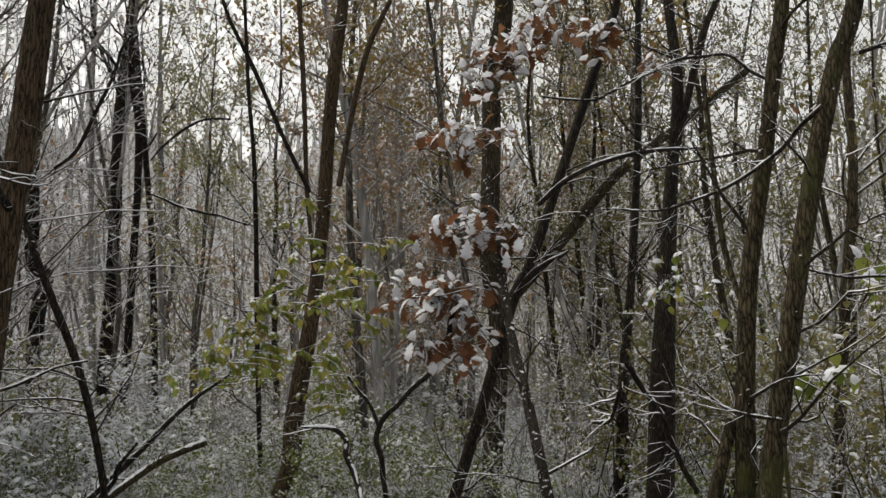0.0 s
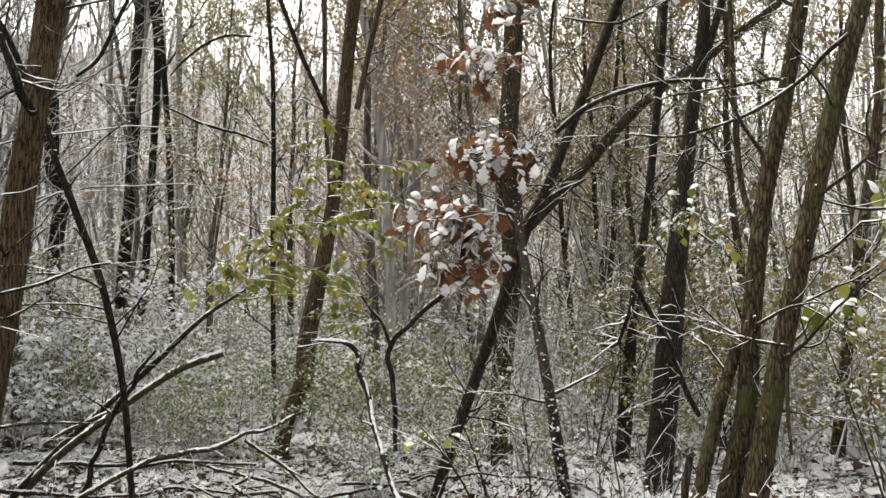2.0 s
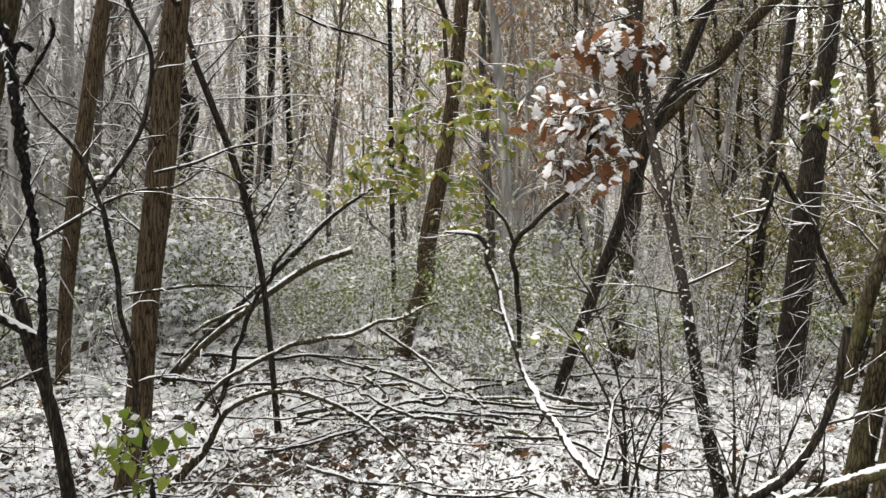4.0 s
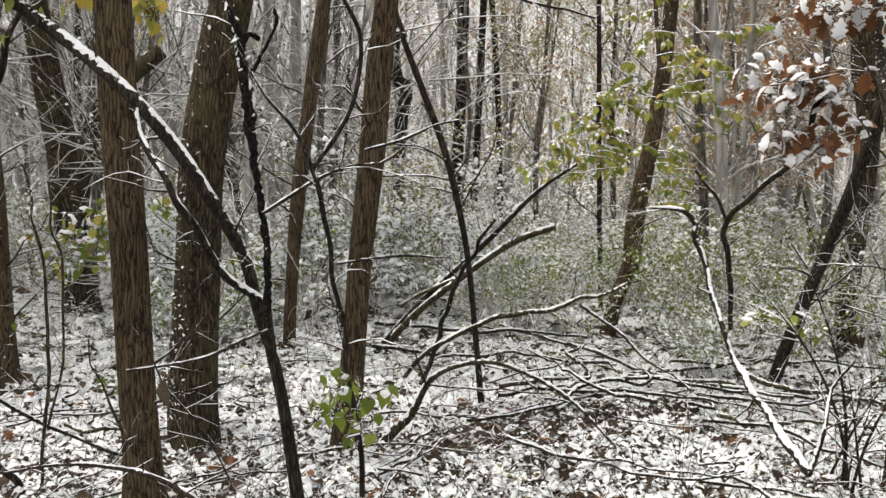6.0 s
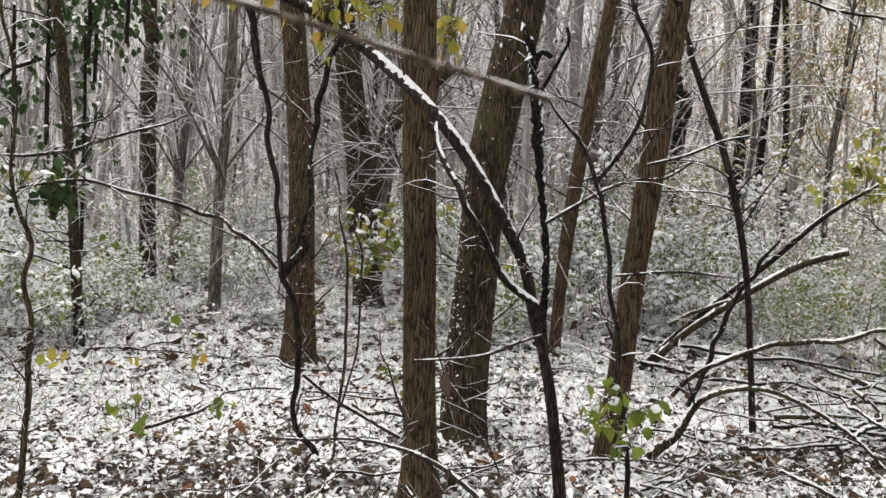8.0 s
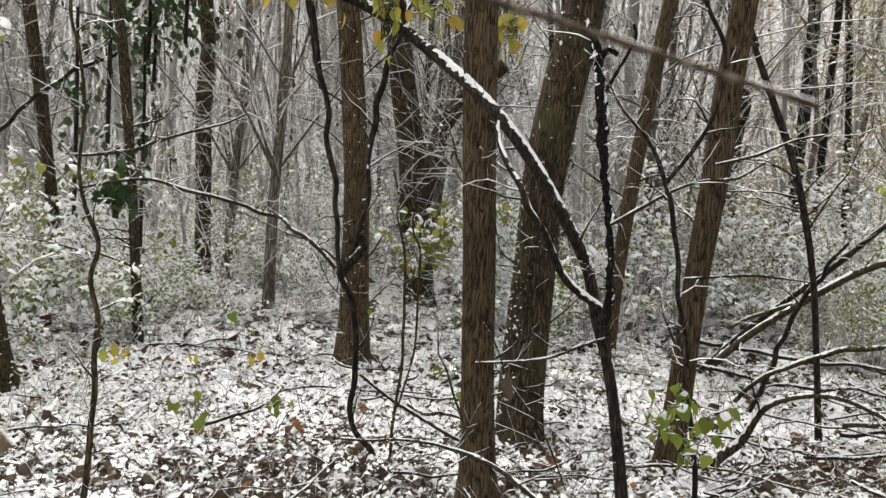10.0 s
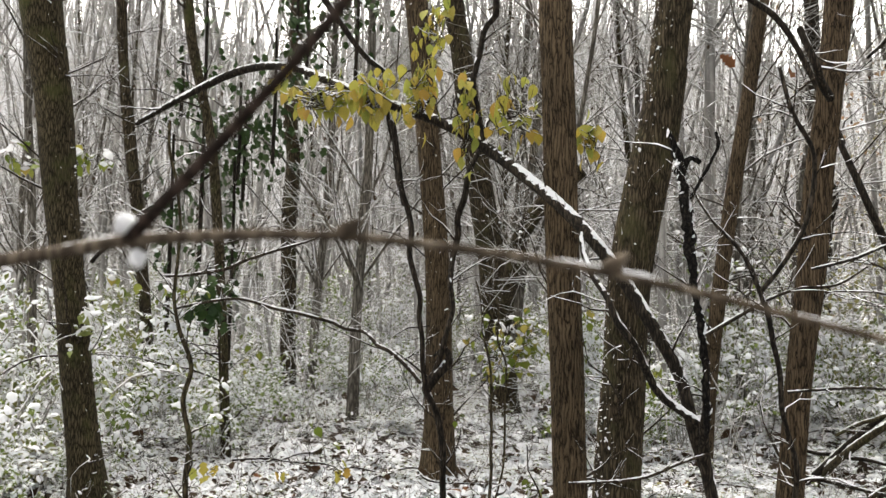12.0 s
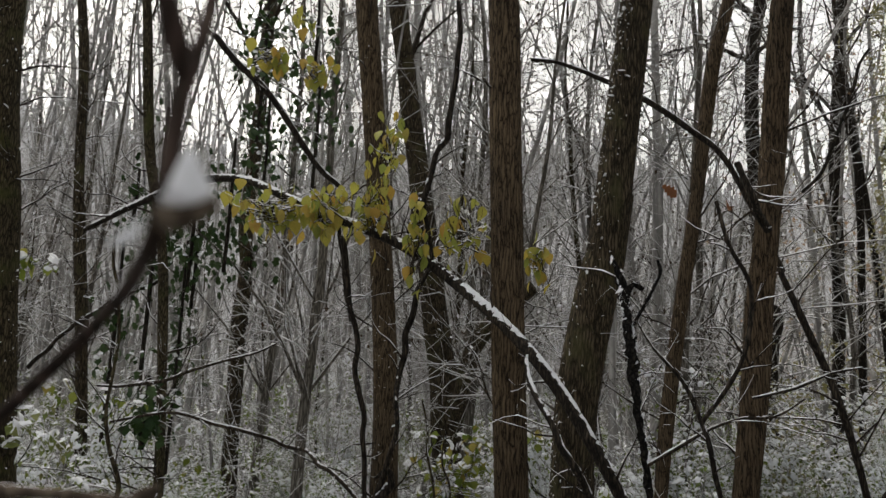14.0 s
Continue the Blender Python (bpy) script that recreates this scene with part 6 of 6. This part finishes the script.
# ---- young trees and bare shrubs behind ----
def young_tree(seed, tall, radius, leaf=None, leaves=0, bark=BARK_PALE, shoots=120, twig=TWIG_MID, low=0.12):
    rng = np.random.default_rng(seed)
    root = thing("young_tree", (0, 0, 0), "slim bare young tree with snow-lined twigs" if leaf is None else "slim young tree still holding small snowy leaves", "tree", "young trees")
    d, rows = rng.normal(0, 0.08, 2), [[0, 0, -0.05, radius * 1.15]]
    for k in range(1, 11):
        d = d * 0.8 + rng.normal(0, 0.055, 2)
        rows.append([rows[-1][0] + d[0] * tall / 10, rows[-1][1] + d[1] * tall / 10, tall * k / 10, max(0.006, radius * (1 - 0.085 * k))])
    s, sn = Soup(), Soup()
    stem(s, rows, 10, 0, seed, 0.25)
    part("trunk", s, [bark], root)
    p0, r0 = as_stack(rows, 24)
    p1, r1 = sprout(p0, r0, 34, rng, (0.8, 2.6), (35, 70), 0.35, 0.35, 6, low=low)
    p2, r2 = sprout(p1, r1, shoots, rng, (0.25, 1.0), (25, 65), 0.1, 0.6, 4)
    p3, r3 = sprout(p2, r2, shoots * 2, rng, (0.12, 0.5), (25, 65), 0.05, 0.8, 2)
    c = Soup()
    for a, b, n in ((p1, r1, 4), (p2, np.maximum(r2, 0.002), 3), (p3, np.maximum(r3, 0.0016), 3)):
        twigs(c, a, b, n, 1 if a is p1 else 0)
        if a is not p3:
            snow_on(sn, a, b, rng, 0.62, 1.1, 0.009)
    part("twig_growth", c, [twig, bark], root, kind="stuff")
    if leaf is not None:
        i, j = rng.integers(0, len(p3), leaves), rng.integers(0, 2, leaves)
        at = p3[i, j] + rng.normal(0, 0.05, (leaves, 3))
        f = Soup()
        strew(f, FLAKE, at, turned(leaves, rng, (-40, 35)), rng.uniform(0.045, 0.085, leaves) * (0.6 if leaves < 1000 else 1.0))
        part("foliage", f, [leaf], root, kind="stuff")
        k = leaves // 2
        strew(sn, FLAKE, at[:k] + np.array([0, 0, 0.012]), turned(k, rng, (-20, 25)), rng.uniform(0.03, 0.06, k))
    part("snow", sn, [SNOW], root, "thin ridges of snow", kind="stuff")
    return root


def shrub(seed, tall, leaf=None, twig=TWIG_MID, snowy=0.75, heap=(0.4, 0.9), sizes=(0.05, 0.095)):
    rng = np.random.default_rng(seed)
    root = thing("bare_shrub" if leaf is None else "leafy_shrub", (0, 0, 0), "bare many-stemmed shrub with snow along its twigs" if leaf is None else "leafy green shrub with snow lying on its leaves", "shrub", "bare shrubs" if leaf is None else "leafy shrubs")
    low_leafy = leaf is not None and sizes[1] < 0.06
    n, m = 4 if low_leafy else 7, 9
    g = np.linspace(0, 1, m)[None, :, None]
    d = rng.normal(0, 0.28, (n, 1, 3))
    d[..., 2] = 1.0
    p = rng.normal(0, 0.1, (n, 1, 3)) * np.array([1, 1, 0]) + rng.uniform(0.5, 1.0, (n, 1, 1)) * tall * (g * d + g**2 * rng.normal(0, 0.16, (n, 1, 3)))
    r = rng.uniform(0.004, 0.011, (n, 1)) * (1.1 - 0.85 * g[0, :, 0])[None]
    p1, r1 = sprout(p, r, 22 if low_leafy else 60, rng, (0.2, 0.9), (30, 70), 0.15, 0.6, 6, low=0.2)
    p2, r2 = sprout(p1, r1, 40 if low_leafy else 100, rng, (0.08, 0.4), (25, 65), 0.08, 0.8, 4)
    s, sn = Soup(), Soup()
    for a, b, k in ((p, r, 5), (p1, r1, 3), (p2, np.maximum(r2, 0.0012), 3)):
        twigs(s, a, b, k)
        snow_on(sn, a, b, rng, 0.62, 1.0, 0.007)
    part("twig_growth", s, [twig], root, kind="stuff")
    if leaf is not None:
        k = 520 if sizes[1] > 0.06 else 620
        i, j = rng.integers(0, len(p2), k), rng.integers(0, 4, k)
        at = p2[i, j] + rng.normal(0, 0.05, (k, 3))
        tr, size = turned(k, rng, (-30, 25)), rng.uniform(*sizes, k)
        f = Soup()
        strew(f, FLAKE, at, tr, size)
        part("foliage", f, [leaf], root, kind="stuff")
        u = rng.random(k) < snowy
        strew_mixed(sn, PADS, at[u] + np.array([0, 0, 0.006]), tr[u], size[u] * rng.uniform(*heap, u.sum()), rng)
    part("snow", sn, [SNOW], root, "thin ridges of snow", kind="stuff")
    return root


def clear_view(x, y, rng):
    az, d = math.degrees(math.atan2(-x, y)), math.hypot(x, y)
    return not (d < 7.5 and 12 < az < 66)


scatter([shrub(500 + k, (1.6, 2.4, 2.0, 2.8, 1.2)[k]) for k in range(5)], 42, 520, 5.6, 15.0, -36, 86, (0.7, 1.25), 0.8, clear_view)
scatter([shrub(530 + k, (1.5, 2.2, 1.9)[k], (SHADE_LEAF, OLIVE_FAR, OLIVE_FAR)[k]) for k in range(3)], 18, 535, 7.0, 16.0, -36, 34, (0.8, 1.3), 0.9, clear_view)
scatter([shrub(537 + k, (1.4, 2.0)[k], (SHADE_LEAF, BRAMBLE_LEAF)[k]) for k in range(2)], 6, 539, 8.5, 16.0, 36, 86, (0.8, 1.2), 0.9, clear_view)
scatter([shrub(555 + k, (0.6, 0.9, 0.75)[k], (SHADE_LEAF, BRAMBLE_LEAF, GREEN_LEAF)[k], TWIG_MID, 0.9, (1.0, 1.5), (0.036, 0.059)) for k in range(3)], 40, 558, 6.6, 15.0, -6, 88, (0.7, 1.2), 0.9, clear_view)
green_shrubs = [shrub(561 + k, (1.0, 1.4)[k], (GREEN_LEAF, BRAMBLE_LEAF)[k], TWIG_MID, 0.35, (0.5, 0.9), (0.04, 0.075)) for k in range(2)]
for k, (az, d, size, turn) in enumerate(((8, 7.4, 0.8, 0.3), (4.5, 6.9, 0.9, 1.9), (2, 7.8, 1.0, 4.0), (-2, 7.2, 0.8, 2.7), (11, 8.6, 1.0, 5.2), (24, 8.2, 0.8, 1.1), (29, 8.8, 0.9, 3.5), (14, 6.8, 0.75, 2.2), (17.5, 7.6, 0.9, 0.8), (20, 6.9, 0.6, 4.4), (-6, 6.6, 0.8, 5.9), (-10, 7.8, 1.0, 3.1), (-15, 7.2, 0.9, 1.4), (6, 6.2, 0.6, 0.5), (0, 6.4, 0.65, 3.8))):
    a = radians(az)
    place = Matrix.Translation((-math.sin(a) * d, math.cos(a) * d, 0)) @ Matrix.Rotation(turn, 4, "Z") @ Matrix.Scale(size, 4)
    if k < 2:
        green_shrubs[k].matrix_basis = place
    else:
        copy_thing(green_shrubs[k % 2], place)
scatter([shrub(545 + k, (1.8, 2.4, 1.5)[k], OLIVE_DIM, TWIG, 0.25) for k in range(3)], 12, 547, 6.4, 12.0, -36, -7, (0.8, 1.2), 0.9)
scatter([shrub(550 + k, (1.0, 1.3)[k], twig=TWIG) for k in range(2)], 2, 552, 3.9, 5.4, -14, 2, (0.7, 1.1), 1.0)
scatter([young_tree(540 + k, (9, 11, 8, 10, 12)[k], (0.045, 0.065, 0.035, 0.055, 0.08)[k], bark=(BARK_PALE, BARK_GREY, BARK_MOSS)[k % 3]) for k in range(5)], 36, 560, 10.0, 26.0, -38, 88, (0.75, 1.2), 0.9)
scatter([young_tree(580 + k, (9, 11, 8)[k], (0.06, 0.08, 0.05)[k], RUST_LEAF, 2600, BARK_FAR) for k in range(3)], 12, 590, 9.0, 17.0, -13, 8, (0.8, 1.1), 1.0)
withered = [young_tree(690 + k, (9, 8)[k], (0.06, 0.05)[k], WITHERED_LEAF, 2800, BARK_PALE, low=0.38) for k in range(2)]
for k, (az, d, turn) in enumerate(((5.5, 10.0, 0.4), (-1.0, 9.4, 2.1), (-12.0, 10.2, 1.3))):
    a = radians(az)
    place = Matrix.Translation((-math.sin(a) * d, math.cos(a) * d, 0)) @ Matrix.Rotation(turn, 4, "Z")
    if k < 2:
        withered[k].matrix_basis = place
    else:
        copy_thing(withered[k % 2], place)
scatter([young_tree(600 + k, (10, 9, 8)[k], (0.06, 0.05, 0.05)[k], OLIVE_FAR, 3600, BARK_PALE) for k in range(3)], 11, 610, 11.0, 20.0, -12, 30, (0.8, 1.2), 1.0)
scatter([young_tree(640 + k, (10, 9)[k], (0.06, 0.05)[k], OLIVE_DIM, 3000, BARK_GREY, twig=TWIG) for k in range(2)], 16, 645, 7.5, 18.0, -38, -8, (0.8, 1.2), 1.0)
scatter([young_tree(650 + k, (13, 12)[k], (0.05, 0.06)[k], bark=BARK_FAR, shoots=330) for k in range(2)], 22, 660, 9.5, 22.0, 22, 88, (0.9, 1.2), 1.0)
# Unseen trees added behind the camera; their crowns shade the near ground.
scatter([young_tree(620 + k, (10, 12)[k], (0.07, 0.09)[k]) for k in range(2)], 40, 630, 2.6, 16.0, 96, 318, (0.8, 1.2), 1.0)
scatter([young_tree(670 + k, (8, 9)[k], (0.035, 0.045)[k], LITTER_LEAF, 320, BARK_PALE, shoots=300) for k in range(2)], 16, 680, 8.0, 15.0, 26, 86, (0.9, 1.2), 1.0)


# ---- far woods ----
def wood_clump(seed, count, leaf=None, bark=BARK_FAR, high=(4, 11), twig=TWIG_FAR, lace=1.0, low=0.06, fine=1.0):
    """A clump of thin far trees with their twigs, 9 m across."""
    rng = np.random.default_rng(seed)
    n, m = count, 8
    g = np.linspace(0, 1, m)[None, :, None]
    lean = rng.normal(0, 0.17, (n, 1, 3)) * np.array([1, 1, 0]) + np.array([0, 0, 1.0])
    tall = rng.uniform(*high, (n, 1, 1))
    foot = np.stack([rng.uniform(-4.5, 4.5, n), rng.uniform(-3, 3, n), 0 * tall[:, 0, 0]], 1)
    p = foot[:, None] + tall * (g * lean + g**2 * rng.normal(0, 0.09, (n, 1, 3))) + rng.normal(0, 0.08, (n, m, 3)) * g
    r = rng.uniform(0.012, 0.042, (n, 1)) * (1.1 - 0.9 * g[0, :, 0])[None]
    s = Soup()
    twigs(s, p, r, 5, 0)
    p1, r1 = sprout(p, r, int(n * 11 * lace), rng, (0.6, 2.6), (35, 75), 0.25, 0.4, 5, low=low)
    p2, r2 = sprout(p1, r1, int(n * 30 * lace), rng, (0.3, 1.3), (25, 70), 0.05, 0.7, 2)
    for a, b, most in ((p1, np.maximum(r1, 0.007) * fine, 0.016 * fine), (p2, np.maximum(r2, 0.0045) * fine, 0)):
        twigs(s, a, b, 3, 0 if a is p1 else 1)
        if most:
            snow_on(s, a, b, rng, 0.65, 1.0, most, 2)
    if leaf is not None:
        k = n * 60
        i, j = rng.integers(0, len(p2), k), rng.integers(0, 2, k)
        strew(s, FLAKE, p2[i, j] + rng.normal(0, 0.12, (k, 3)), turned(k, rng, (-40, 35)), rng.uniform(0.07, 0.15, k), 3)
        k = k // 2
        strew(s, FLAKE, p2[i[:k], j[:k]] + rng.normal(0, 0.1, (k, 3)), turned(k, rng, (-15, 25)), rng.uniform(0.06, 0.13, k), 2)
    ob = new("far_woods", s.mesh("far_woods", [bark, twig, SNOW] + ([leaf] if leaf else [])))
    return tagged(ob, "far woodland of thin bare trunks and snowy twigs" if leaf is None else "far woodland of thin trees holding small withered leaves", "woodland", kind="stuff")


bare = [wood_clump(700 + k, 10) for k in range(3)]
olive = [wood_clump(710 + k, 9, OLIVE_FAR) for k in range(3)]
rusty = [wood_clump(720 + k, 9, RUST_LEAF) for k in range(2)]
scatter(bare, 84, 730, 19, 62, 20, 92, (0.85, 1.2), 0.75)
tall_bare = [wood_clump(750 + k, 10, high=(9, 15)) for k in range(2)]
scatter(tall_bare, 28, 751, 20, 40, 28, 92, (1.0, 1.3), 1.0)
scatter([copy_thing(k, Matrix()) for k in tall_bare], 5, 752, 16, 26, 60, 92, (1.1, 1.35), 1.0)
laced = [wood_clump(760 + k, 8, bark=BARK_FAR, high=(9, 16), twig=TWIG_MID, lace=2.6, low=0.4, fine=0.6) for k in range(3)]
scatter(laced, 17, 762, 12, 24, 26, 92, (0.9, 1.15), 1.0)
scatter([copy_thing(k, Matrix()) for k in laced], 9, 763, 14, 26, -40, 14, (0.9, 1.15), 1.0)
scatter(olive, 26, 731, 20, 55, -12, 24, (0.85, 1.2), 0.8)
shady = [wood_clump(715 + k, 10, OLIVE_DIM, BARK_PALE, twig=TWIG_MID) for k in range(2)]
scatter(shady, 30, 733, 15, 50, -42, -8, (0.9, 1.25), 0.8)
scatter(rusty, 12, 732, 17, 36, -9, 18, (0.85, 1.2), 1.0)
scatter([wood_clump(740, 9)], 12, 741, 22, 50, 96, 314, (0.9, 1.2), 0.8)
